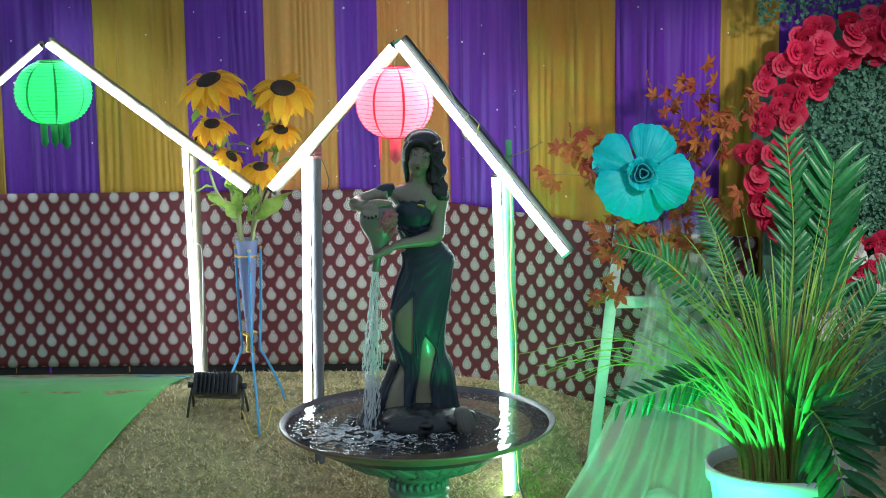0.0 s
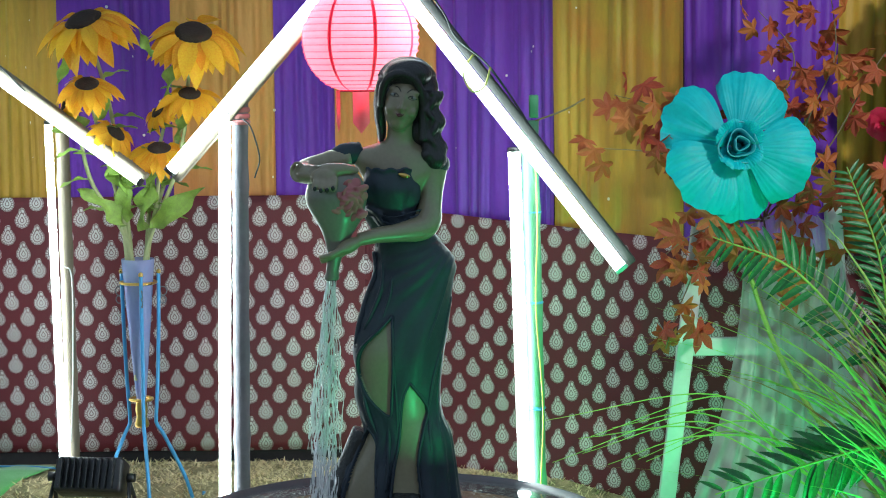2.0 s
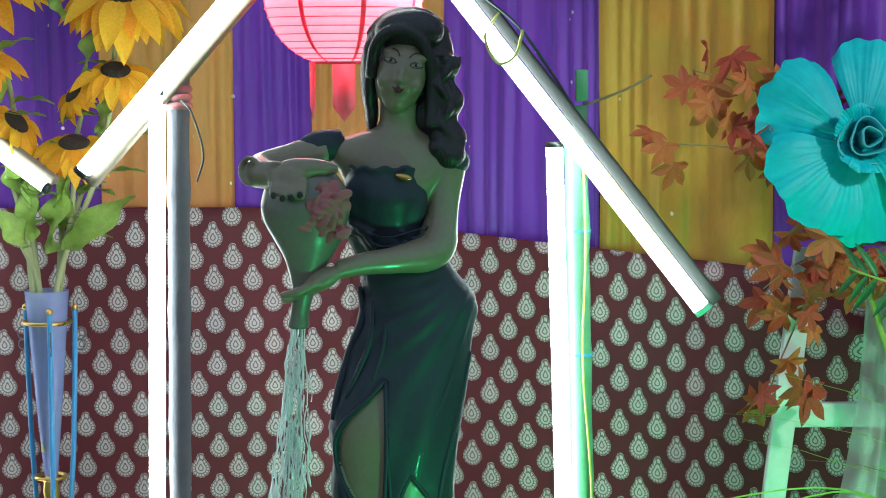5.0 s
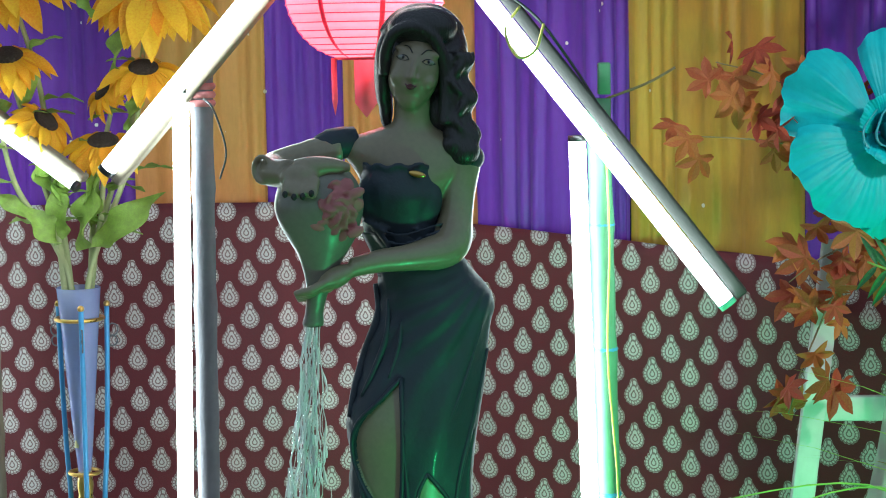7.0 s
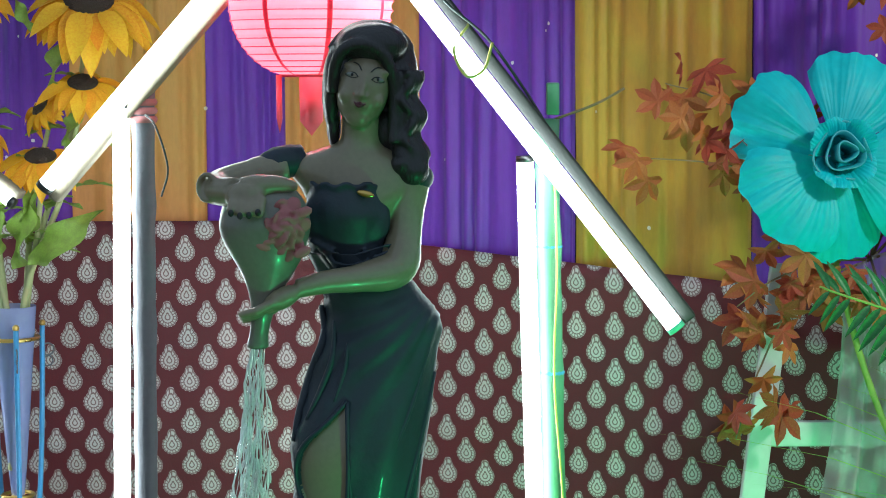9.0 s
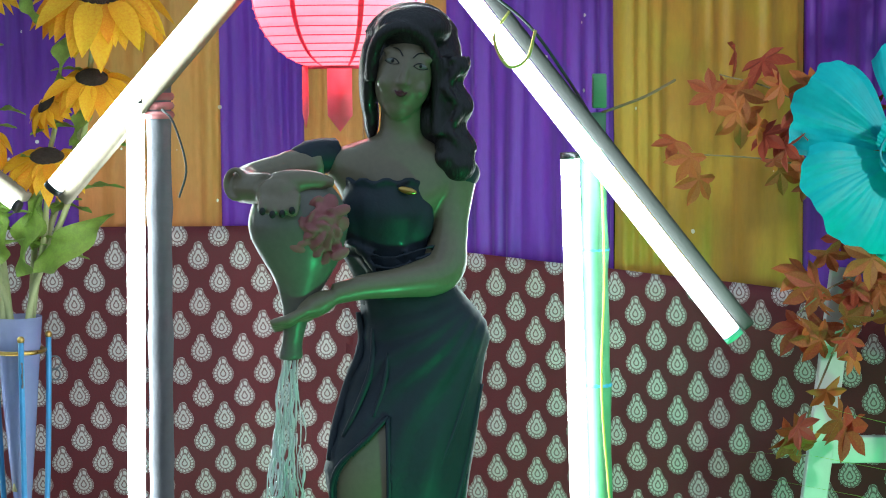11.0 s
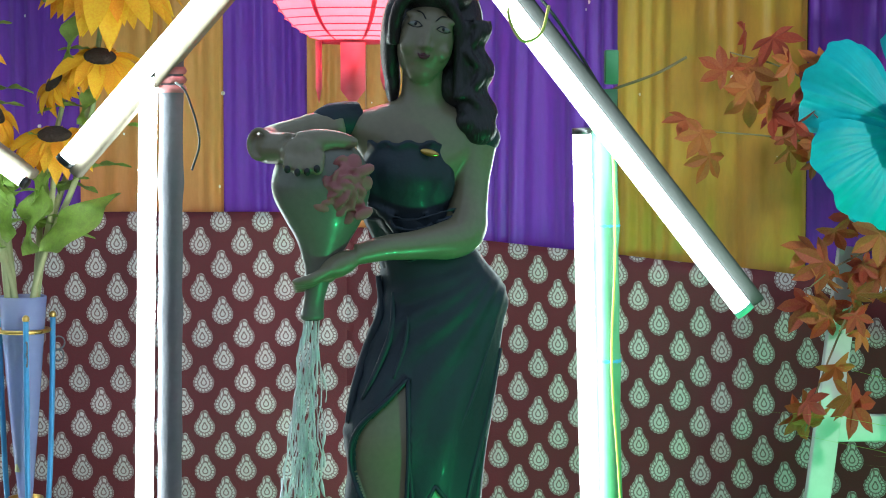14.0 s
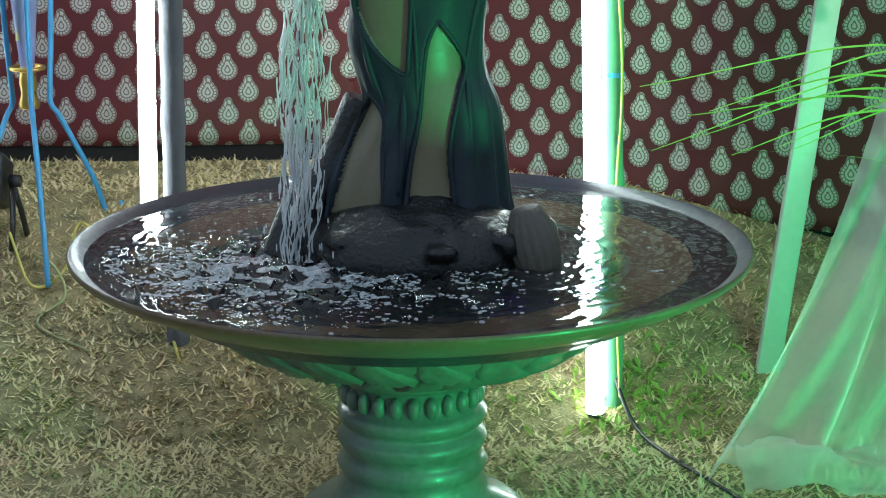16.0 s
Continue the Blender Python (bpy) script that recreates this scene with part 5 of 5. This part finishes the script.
bm = bmesh.new()
grid = []
nu, nv = 90, 44
for j in range(nv + 1):
    v = j / nv
    row = []
    for i in range(nu + 1):
        u = i / nu
        xl = 0.90 + 0.02 * v - 0.42 * v ** 2.2
        xr = 1.12 + 0.26 * v
        x = xl + (xr - xl) * u
        y = 0.06 - 0.02 * v - 0.30 * v ** 1.6
        y += (0.010 + 0.035 * v) * (math.sin(u * 34 + 1.5 * math.sin(v * 4)) + 0.5 * math.sin(u * 71 + v * 5))
        zt = 1.02 + 0.04 * math.sin(u * 3)
        z = zt * (1 - v) + 0.012
        z = max(z, ground_z(x, y) + 0.006 + 0.05 * max(0, v - 0.9) * (1 + math.sin(u * 40)))
        row.append(bm.verts.new((x, y, z)))
    grid.append(row)
for j in range(nv):
    for i in range(nu):
        bm.faces.new((grid[j][i], grid[j][i + 1], grid[j + 1][i + 1], grid[j + 1][i]))
tagged(part("sheer_drape", bm, M_TULLE), "white tulle hung over the stand in loose folds, glowing green", "drape")
bm = bmesh.new()
grid = []
for j in range(21):
    v = j / 20
    row = []
    for i in range(61):
        u = i / 60
        x = 0.56 + 0.80 * u
        y = -0.36 + 0.20 * v + 0.02 * math.sin(u * 20 + v * 6)
        z = ground_z(x, y) + 0.012 + 0.10 * math.sin(math.pi * v) * (0.55 + 0.45 * math.sin(u * 15 + 2 * v)) * (0.35 + 0.65 * math.sin(math.pi * min(u * 1.3, 1))) + 0.03 * abs(noise.noise((x * 11, y * 11, 3))) + 0.015 * abs(noise.noise((x * 30, y * 30, 8)))
        row.append(bm.verts.new((x, y, max(z, ground_z(x, y) + 0.006))))
    grid.append(row)
for j in range(20):
    for i in range(60):
        bm.faces.new((grid[j][i], grid[j][i + 1], grid[j + 1][i + 1], grid[j + 1][i]))
tagged(part("sheer_drape", bm, M_TULLE), "bunched white tulle lying on the lawn by the stand", "drape")

# Unseen housing and pole, added to go with the white fill.
par4 = holder("added_fill_lamp", look((2.33, -2.24, 2.53), (1.3, 0.1, 1.15)), "added unseen lamp on a tall black pole, a fill for the flower arch", "lamp")
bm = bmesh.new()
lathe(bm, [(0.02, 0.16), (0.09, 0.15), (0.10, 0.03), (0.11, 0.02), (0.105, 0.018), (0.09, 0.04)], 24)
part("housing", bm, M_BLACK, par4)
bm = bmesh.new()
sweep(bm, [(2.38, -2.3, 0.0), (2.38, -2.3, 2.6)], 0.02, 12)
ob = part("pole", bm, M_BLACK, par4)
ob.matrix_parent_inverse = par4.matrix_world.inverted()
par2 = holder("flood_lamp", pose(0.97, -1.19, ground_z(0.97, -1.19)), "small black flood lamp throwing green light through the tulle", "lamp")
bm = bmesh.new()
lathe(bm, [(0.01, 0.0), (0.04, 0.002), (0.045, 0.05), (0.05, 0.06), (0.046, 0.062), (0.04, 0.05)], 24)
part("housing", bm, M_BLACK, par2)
par3 = holder("flood_lamp", pose(0.745, -1.38, 0.0, 0, 0, 35), "black flood lamp throwing green light onto the fountain", "lamp")
bm = bmesh.new()
box(bm, (0, -0.03, 0.13), (0.15, 0.08, 0.10), Matrix(), 0.01)
part("housing", bm, M_BLACK, par3)
bm = bmesh.new()
for s in (-1, 1):
    sweep(bm, [(s * 0.085, -0.03, 0.13), (s * 0.09, -0.03, 0.06), (s * 0.09, 0.02, 0.006)], 0.006, 8)
part("bracket", bm, M_BLACK, par3)

gf = holder("giant_flower", pose(0.862, -0.02, 1.237, -8, 0, 4), "giant turquoise foam flower with ruffled petals on a stalk", "flower")


def big_petal(ang, ln, w, lift, depth, ruffle, mt, seed):
    """A pleated round petal in the xz plane, facing -y."""
    bm = bmesh.new()
    nu, nv = 64, 16
    rows = []
    for j in range(nv + 1):
        v = j / nv
        row = []
        for i in range(nu + 1):
            u = -1 + 2 * i / nu
            r = ln * v * (1 - 0.16 * abs(u) ** 3 * v) * (1 + 0.018 * math.sin(u * 9 + seed) + 0.010 * math.sin(u * 23 + seed))
            th = u * w * (0.50 + 0.50 * math.sin(math.pi * min(0.10 + 0.58 * v, 1)))
            yy = -lift * v + depth * v * v + ruffle * v ** 3 * math.sin(u * 10 + seed) - 0.03 * ln * math.cos(u * 1.4) * v
            yy += 0.0011 * v * math.sin(u * 58 + 7 * noise.noise((u * 4, seed, 0)) + 2 * noise.noise((u * 9, v * 5, seed)))
            yy += 0.010 * v * noise.noise((u * 2.2, v * 1.6, seed + 3)) + 0.020 * v * u * u + 0.022 * v ** 4
            row.append(bm.verts.new((r * math.cos(ang + th), yy, r * math.sin(ang + th))))
        rows.append(row)
    for a, b in zip(rows, rows[1:]):
        for i in range(nu):
            bm.faces.new((a[i], a[i + 1], b[i + 1], b[i]))
    bmesh.ops.remove_doubles(bm, verts=bm.verts[:], dist=1e-5)
    return part("petal", bm, mt, gf)


for k, (ang, ln, w, lift) in enumerate(((146, 0.186, 0.64, 0.012), (66, 0.186, 0.70, 0.018), (-88, 0.180, 0.72, 0.002), (-16, 0.192, 0.78, 0.052), (-138, 0.180, 0.86, 0.060))):
    big_petal(radians(ang), ln, w, lift, 0.014, 0.007, M_TEAL, k * 1.7)
for k in range(4):
    big_petal(radians(-50 + 90 * k if k < 3 else -110), 0.062, 1.0, 0.085, 0.0, 0.002, M_TEAL, 5 + k)
bm = bmesh.new()
for c in range(3):
    rr = 0.018 + 0.016 * c
    loops = []
    pts = []
    for k in range(26):
        a = 2 * math.pi * k / 25
        q = rr * (1 + 0.12 * math.cos(3 * a + c))
        pts.append((q * math.cos(a), q * math.sin(a)))
    lo = [bm.verts.new((x * 0.75, -0.02, z * 0.75)) for x, z in pts]
    hi = [bm.verts.new((x, -0.078 + 0.012 * c, z)) for x, z in pts]
    for i in range(25):
        bm.faces.new((lo[i], lo[i + 1], hi[i + 1], hi[i]))
ob = part("core", bm, M_TEALCORE, gf, "tightly rolled inner petals")
ob.modifiers.new("thick", "SOLIDIFY").thickness = 0.003
bm = bmesh.new()
sweep(bm, curve_pts([(0.0, 0.02, 0.0), (0.02, 0.06, -0.2), (0.12, 0.0, -0.55), (0.30, -0.3, -0.9)], 8), 0.006, 8)
part("stalk", bm, M_REED, gf)

# ---- maple branches ----


def maple_mesh():
    lobes = [(90, 1.0), (38, 0.92), (-18, 0.70), (142, 0.92), (198, 0.70)]
    order = sorted(lobes)
    vs, n = [(0, 0, 0.05)], 0
    pts = []
    for k, (a, r) in enumerate(order):
        a0 = radians(a)
        pts += [(r * 0.60, a0 - 0.36, 0.02), (r * 0.74, a0 - 0.24, -0.02), (r, a0, -0.14), (r * 0.74, a0 + 0.24, -0.02), (r * 0.60, a0 + 0.36, 0.02)]
        nxt = order[k + 1][0] if k + 1 < len(order) else order[0][0] + 360
        pts.append((0.42 if k + 1 < len(order) else 0.12, radians((a + nxt) / 2), 0.05))
    for r, a, z in pts:
        vs.append((r * math.cos(a), r * math.sin(a), z))
    fs = [(0, 1 + i, 1 + (i + 1) % len(pts)) for i in range(len(pts))]
    me = bpy.data.meshes.new("maple_leaf")
    me.from_pydata(vs, [], fs)
    me.materials.append(M_MAPLE)
    return me


MAPLE = maple_mesh()
rm = random.Random(21)


def maple_branch(pts, count, size):
    o = Vector(pts[0])
    top = holder("maple_branch", Matrix.Translation(o), "artificial maple branch with rust-red and orange leaves", "branch", "maple branches")
    path = curve_pts([Vector(p) - o for p in pts], 8)
    bm = bmesh.new()
    sweep(bm, path, [0.0028 - 0.0018 * i / len(path) for i in range(len(path))], 6)
    part("twig", bm, M_TWIG, top)
    for k in range(count):
        q = path[int((0.18 + 0.82 * (k + rm.random()) / count) * (len(path) - 1))]
        off = Vector((rm.gauss(0, 0.035), rm.gauss(0, 0.03), rm.gauss(0, 0.035)))
        s = size * rm.uniform(0.7, 1.25)
        m = Matrix.Translation(q + off) @ Euler((radians(90) + rm.gauss(0, 0.5), rm.gauss(0, 0.4), rm.gauss(0, 0.6))).to_matrix().to_4x4() @ Matrix.Rotation(rm.uniform(1.5, 4.8), 4, "Z") @ Matrix.Scale(s, 4)
        placed("maple_leaf", MAPLE, m, top)
    return top


B0 = (0.95, 0.07, 1.05)
maple_branch([B0, (0.80, 0.05, 1.25), (0.68, 0.04, 1.33), (0.58, 0.03, 1.36)], 17, 0.050)
maple_branch([B0, (0.80, 0.05, 1.18), (0.68, 0.04, 1.22), (0.50, 0.02, 1.235)], 17, 0.048)
maple_branch([B0, (0.82, 0.03, 1.0), (0.74, 0.0, 0.86), (0.70, -0.02, 0.75)], 20, 0.050)
maple_branch([B0, (0.98, 0.08, 1.30), (1.02, 0.07, 1.45), (0.93, 0.06, 1.56)], 20, 0.043)
maple_branch([B0, (1.06, 0.08, 1.30), (1.12, 0.07, 1.45), (1.10, 0.05, 1.62)], 22, 0.046)
maple_branch([B0, (1.10, 0.06, 1.22), (1.20, 0.05, 1.40), (1.28, 0.03, 1.52)], 20, 0.043)
maple_branch([B0, (1.05, 0.02, 1.10), (1.13, -0.02, 1.12), (1.22, -0.05, 1.17)], 17, 0.048)
maple_branch([B0, (0.95, -0.02, 1.0), (0.98, -0.06, 0.95), (1.06, -0.08, 0.96)], 14, 0.054)
maple_branch([B0, (0.85, 0.03, 1.05), (0.76, 0.0, 1.02), (0.70, -0.02, 0.98)], 16, 0.048)

# ---- potted palm and reeds ----
PX, PY = 1.265, -0.75
pot = holder("plant_pot", pose(PX, PY, ground_z(PX, PY)), "white ribbed plastic plant pot glowing green", "pot")
bm = bmesh.new()
seg = 72
loops = []
for r, z in ((0.165, 0.0), (0.178, 0.005), (0.208, 0.16), (0.232, 0.318), (0.246, 0.320), (0.250, 0.366), (0.242, 0.370), (0.235, 0.35), (0.226, 0.31)):
    loops.append([((r + (0.0025 if k % 4 < 2 and 0.003 < z < 0.319 else 0)) * math.cos(2 * math.pi * k / seg), (r + (0.0025 if k % 4 < 2 and 0.003 < z < 0.319 else 0)) * math.sin(2 * math.pi * k / seg), z) for k in range(seg)])
rings(bm, loops, False)
part("pot_wall", bm, M_POT, pot)
bm = bmesh.new()
bmesh.ops.create_circle(bm, cap_ends=True, radius=0.229, segments=40, matrix=Matrix.Translation((0, 0, 0.325)))
part("soil", bm, M_GROUND, pot, "dark soil")

LEAFLET = leaf_mesh("leaflet", 1.0, 0.095, 0.5, 0.30, 6)
LEAFLET.materials.append(M_PALM)


def palm_frond(pts, ln, count, label, start=0.3, side_up=0.35):
    o = Vector(pts[0])
    top = holder("palm_frond", Matrix.Translation(o), label, "palm leaf", "palm fronds in the pot")
    path = curve_pts([Vector(p) - o for p in pts], 12)
    bm = bmesh.new()
    sweep(bm, path, [0.006 - 0.0045 * i / len(path) for i in range(len(path))], 7)
    part("rachis", bm, M_REED, top)
    for k in range(count):
        u = start + (1 - start) * (k + 0.5) / count
        i = min(int(u * (len(path) - 1)), len(path) - 2)
        p, d = path[i], (path[i + 1] - path[i]).normalized()
        sd = d.cross(Vector((0, -1, 0.25)))
        sd = sd.normalized() if sd.length > 0.05 else Vector((1, 0, 0))
        size = ln * (0.45 + 0.75 * math.sin(math.pi * min(0.15 + 0.75 * (u - start) / (1 - start), 1)))
        for s in (-1, 1):
            ahead = d * 0.75 + sd * s + Vector((0, rm.uniform(-0.2, 0.2), side_up * rm.uniform(0.3, 1)))
            placed("leaflet", LEAFLET, aim(p, ahead, (0, -0.8, 0.6), size * rm.uniform(0.9, 1.1)), top)
    return top


DARKF = "dark green artificial palm frond rising from the pot"
C0 = (PX, PY, 0.33)
palm_frond([C0, (1.30, -0.62, 0.72), (1.335, -0.52, 1.08), (1.308, -0.5, 1.43)], 0.115, 22, DARKF, 0.42, 0.9)
palm_frond([C0, (1.37, -0.62, 0.68), (1.435, -0.52, 0.95), (1.470, -0.5, 1.34)], 0.20, 19, "bright green fan-shaped palm frond held upright", 0.5, 1.1)
palm_frond([C0, (1.17, -0.60, 0.64), (1.081, -0.5, 0.80), (0.917, -0.5, 0.993), (0.737, -0.5, 1.070)], 0.072, 20, "green palm frond arching sideways from the pot", 0.50, -0.7)
palm_frond([C0, (1.169, -0.7, 0.600), (1.06, -0.7, 0.650), (0.938, -0.7, 0.625), (0.714, -0.7, 0.555)], 0.090, 18, "low green palm frond reaching over the bowl's edge", 0.42, -0.3)
palm_frond([C0, (1.31, -0.86, 0.58), (1.39, -0.97, 0.50), (1.468, -1.0, 0.18)], 0.165, 18, "drooping palm frond hanging over the pot", 0.3, -0.1)
palm_frond([C0, (1.25, -0.66, 0.60), (1.222, -0.6, 0.80), (1.150, -0.6, 0.95)], 0.08, 18, DARKF, 0.5, 0.1)
palm_frond([C0, (1.17, -0.6, 0.58), (1.131, -0.5, 0.797), (1.096, -0.5, 1.021), (1.023, -0.5, 1.218)], 0.06, 24, "slender dark green frond with a curled tip", 0.5, 0.0)
palm_frond([C0, (1.42, -0.7, 0.60), (1.55, -0.65, 0.85), (1.68, -0.6, 1.0)], 0.09, 20, DARKF, 0.4, 0.3)


def reeds(count, seed, material, hmin, hmax, lean, label, broad=1.0):
    r = random.Random(seed)
    vs, fs = [], []
    for k in range(count):
        a = r.uniform(0, 6.28)
        d0 = r.uniform(0, 0.14)
        x, y, z = PX + d0 * math.cos(a), PY + d0 * math.sin(a), 0.32
        h, ln = r.uniform(hmin, hmax), r.uniform(0.1, 1.0) ** 0.8 * lean
        dirx, diry = math.cos(a) * 1.15 - 0.22, math.sin(a) * 0.6 - 0.10
        w = r.uniform(0.0022, 0.0052) * broad
        n0 = len(vs)
        steps = 9
        for j in range(steps + 1):
            u = j / steps
            sx, sy = x + dirx * ln * u ** 1.7, y + diry * ln * u ** 1.7
            sz = z + h * (u - 0.42 * (ln / lean) * u ** 2.6)
            ww = w * (1 - u) ** 0.6 + 0.0003
            vs += [(sx - ww, sy, sz), (sx, sy - ww * 0.5, sz), (sx + ww, sy, sz)]
        for j in range(steps):
            b = n0 + 3 * j
            fs += [(b, b + 1, b + 4, b + 3), (b + 1, b + 2, b + 5, b + 4)]
    return tagged(part("reed_clump", (vs, fs), material), label, "reeds", kind="stuff")


reeds(110, 5, M_REED, 0.50, 1.05, 0.66, "yellow-green grass blades arching out of the pot", 1.35)
reeds(70, 8, M_REEDBROWN, 0.50, 1.00, 0.46, "brown dried reeds standing in the pot", 1.2)
reeds(30, 13, mat("bright_reed", (0.20, 0.52, 0.11), 0.5, see=0.3), 0.35, 0.80, 0.42, "broad fresh green blades in the pot", 3.0)
bv, bf = [], []
for k in range(9):
    z1, y1 = rm.uniform(0.56, 0.68), rm.uniform(-0.34, -0.22)
    pts = curve_pts([(1.20, -0.68, 0.34), (1.10, -0.52, 0.42), (0.95, -0.36, 0.50 + 0.1 * rm.random()), (0.72 + 0.1 * rm.random(), -0.32, z1 + 0.03), (0.38 + 0.24 * rm.random(), y1, z1 - 0.03 + rm.uniform(-0.06, 0.03))], 7)
    n0 = len(bv)
    for j, p in enumerate(pts):
        ww = 0.0045 * (1 - j / len(pts)) + 0.0005
        bv += [(p.x, p.y, p.z - ww), (p.x, p.y - ww, p.z), (p.x, p.y, p.z + ww)]
    for j in range(len(pts) - 1):
        b = n0 + 3 * j
        bf += [(b, b + 1, b + 4, b + 3), (b + 1, b + 2, b + 5, b + 4)]
tagged(part("reed_clump", (bv, bf), M_REED), "long yellow-green blades reaching towards the bowl", "reeds", kind="stuff")

# ---- flower arch ----
AX, AY, AZ = 1.80, 0.20, 1.30
arch = holder("flower_arch", pose(AX, AY, AZ), "round backdrop ring packed with crimson roses and green leaves", "flower arch")
bm = bmesh.new()
bmesh.ops.create_cone(bm, cap_ends=True, segments=64, radius1=0.50, radius2=0.50, depth=0.03, matrix=Matrix.Translation((0, 0.05, 0)) @ Matrix.Rotation(radians(90), 4, "X"))
box(bm, (0, 0.05, -0.80), (0.9, 0.03, 1.0))
part("backing", bm, M_MINTLEAF, arch, "green backing panel")


def rose_mesh(name, material):
    bm = bmesh.new()
    for layer in range(4):
        n = 4 + layer
        for k in range(n):
            a = 2 * math.pi * (k + 0.37 * layer) / n
            tilt, r0 = 0.35 + 0.27 * layer, 0.10 + 0.16 * layer
            cx, cz = math.cos(a), math.sin(a)
            vs = []
            for u in (-1, 0, 1):
                for v in (0, 0.5, 1):
                    rr = r0 * 0.6 + v * (0.30 + 0.12 * layer) * math.sin(tilt) - 0.05 * u * u
                    th = a + u * (0.75 - 0.07 * layer) * (0.5 + 0.5 * math.sin(math.pi * (0.2 + 0.6 * v)))
                    vs.append(bm.verts.new((rr * math.cos(th), -(0.55 - 0.13 * layer) * (0.4 + 0.6 * v * math.cos(tilt * 0.9)) - 0.04 * math.sin(u * 4 + v * 3), rr * math.sin(th))))
            for i in range(2):
                for j in range(2):
                    b = 3 * i + j
                    bm.faces.new((vs[b], vs[b + 3], vs[b + 4], vs[b + 1]))
    me = bpy.data.meshes.new(name)
    bm.to_mesh(me)
    bm.free()
    me.materials.append(material)
    me.shade_smooth()
    return me


ROSE_R, ROSE_W = rose_mesh("rose", M_REDFLOWER), rose_mesh("rose", M_WHITEFLOWER)
ra = random.Random(31)
for k in range(298):
    a = ra.uniform(0, 6.28)
    r = ra.uniform(0.33, 0.54)
    placed("rose", ROSE_R, Matrix.Translation((r * math.cos(a), -0.02 - 0.05 * (1 - ((r - 0.44) / 0.1) ** 2) + ra.uniform(-0.02, 0.02), r * math.sin(a))) @ Euler((ra.gauss(0, 0.4), ra.uniform(0, 6.28), ra.gauss(0, 0.4)), "ZXY").to_matrix().to_4x4() @ Matrix.Scale(ra.uniform(0.034, 0.052), 4), arch)
for k in range(90):
    x, z = ra.uniform(-0.28, 0.4), ra.uniform(-0.72, -0.22)
    if math.hypot(x, z) < 0.34:
        x, z = x, z - 0.25
    placed("rose", ROSE_W, Matrix.Translation((x, -0.05 + ra.uniform(-0.03, 0.03), z)) @ Euler((ra.gauss(0, 0.4), ra.uniform(0, 6.28), ra.gauss(0, 0.4)), "ZXY").to_matrix().to_4x4() @ Matrix.Scale(ra.uniform(0.03, 0.05), 4), arch, "white rose")


def leaf_field(count, seed, where):
    r = random.Random(seed)
    vs, fs = [], []
    for k in range(count):
        x, z = where(r)
        y = 0.03 + r.uniform(-0.045, 0.0)
        a, ln = r.uniform(0, 6.28), r.uniform(0.010, 0.022)
        c, s = math.cos(a), math.sin(a)
        t = r.uniform(-0.6, 0.6)
        n = len(vs)
        w = ln * 0.45
        vs += [(x, y, z), (x + c * ln * 0.5 - s * w, y - 0.006, z + s * ln * 0.5 + c * w), (x + c * ln, y - ln * t, z + s * ln), (x + c * ln * 0.5 + s * w, y - 0.006, z + s * ln * 0.5 - c * w)]
        fs.append((n, n + 1, n + 2, n + 3))
    return vs, fs


def in_disc(r):
    a, q = r.uniform(0, 6.28), 0.37 * math.sqrt(r.random())
    return q * math.cos(a), q * math.sin(a)


part("boxwood_leaves", leaf_field(3200, 3, in_disc), M_MINTLEAF, arch, "small grey-green leaves inside the ring", smooth=False)["kind"] = "stuff"
part("boxwood_leaves", leaf_field(1800, 4, lambda r: (r.uniform(-0.5, 0.45), r.uniform(0.46, 0.75))), M_MINTLEAF, arch, "small leaves above the ring", smooth=False)["kind"] = "stuff"
part("boxwood_leaves", leaf_field(1800, 6, lambda r: (r.uniform(-0.42, 0.45), r.uniform(-1.2, -0.2))), M_MINTLEAF, arch, "small leaves below the ring", smooth=False)["kind"] = "stuff"
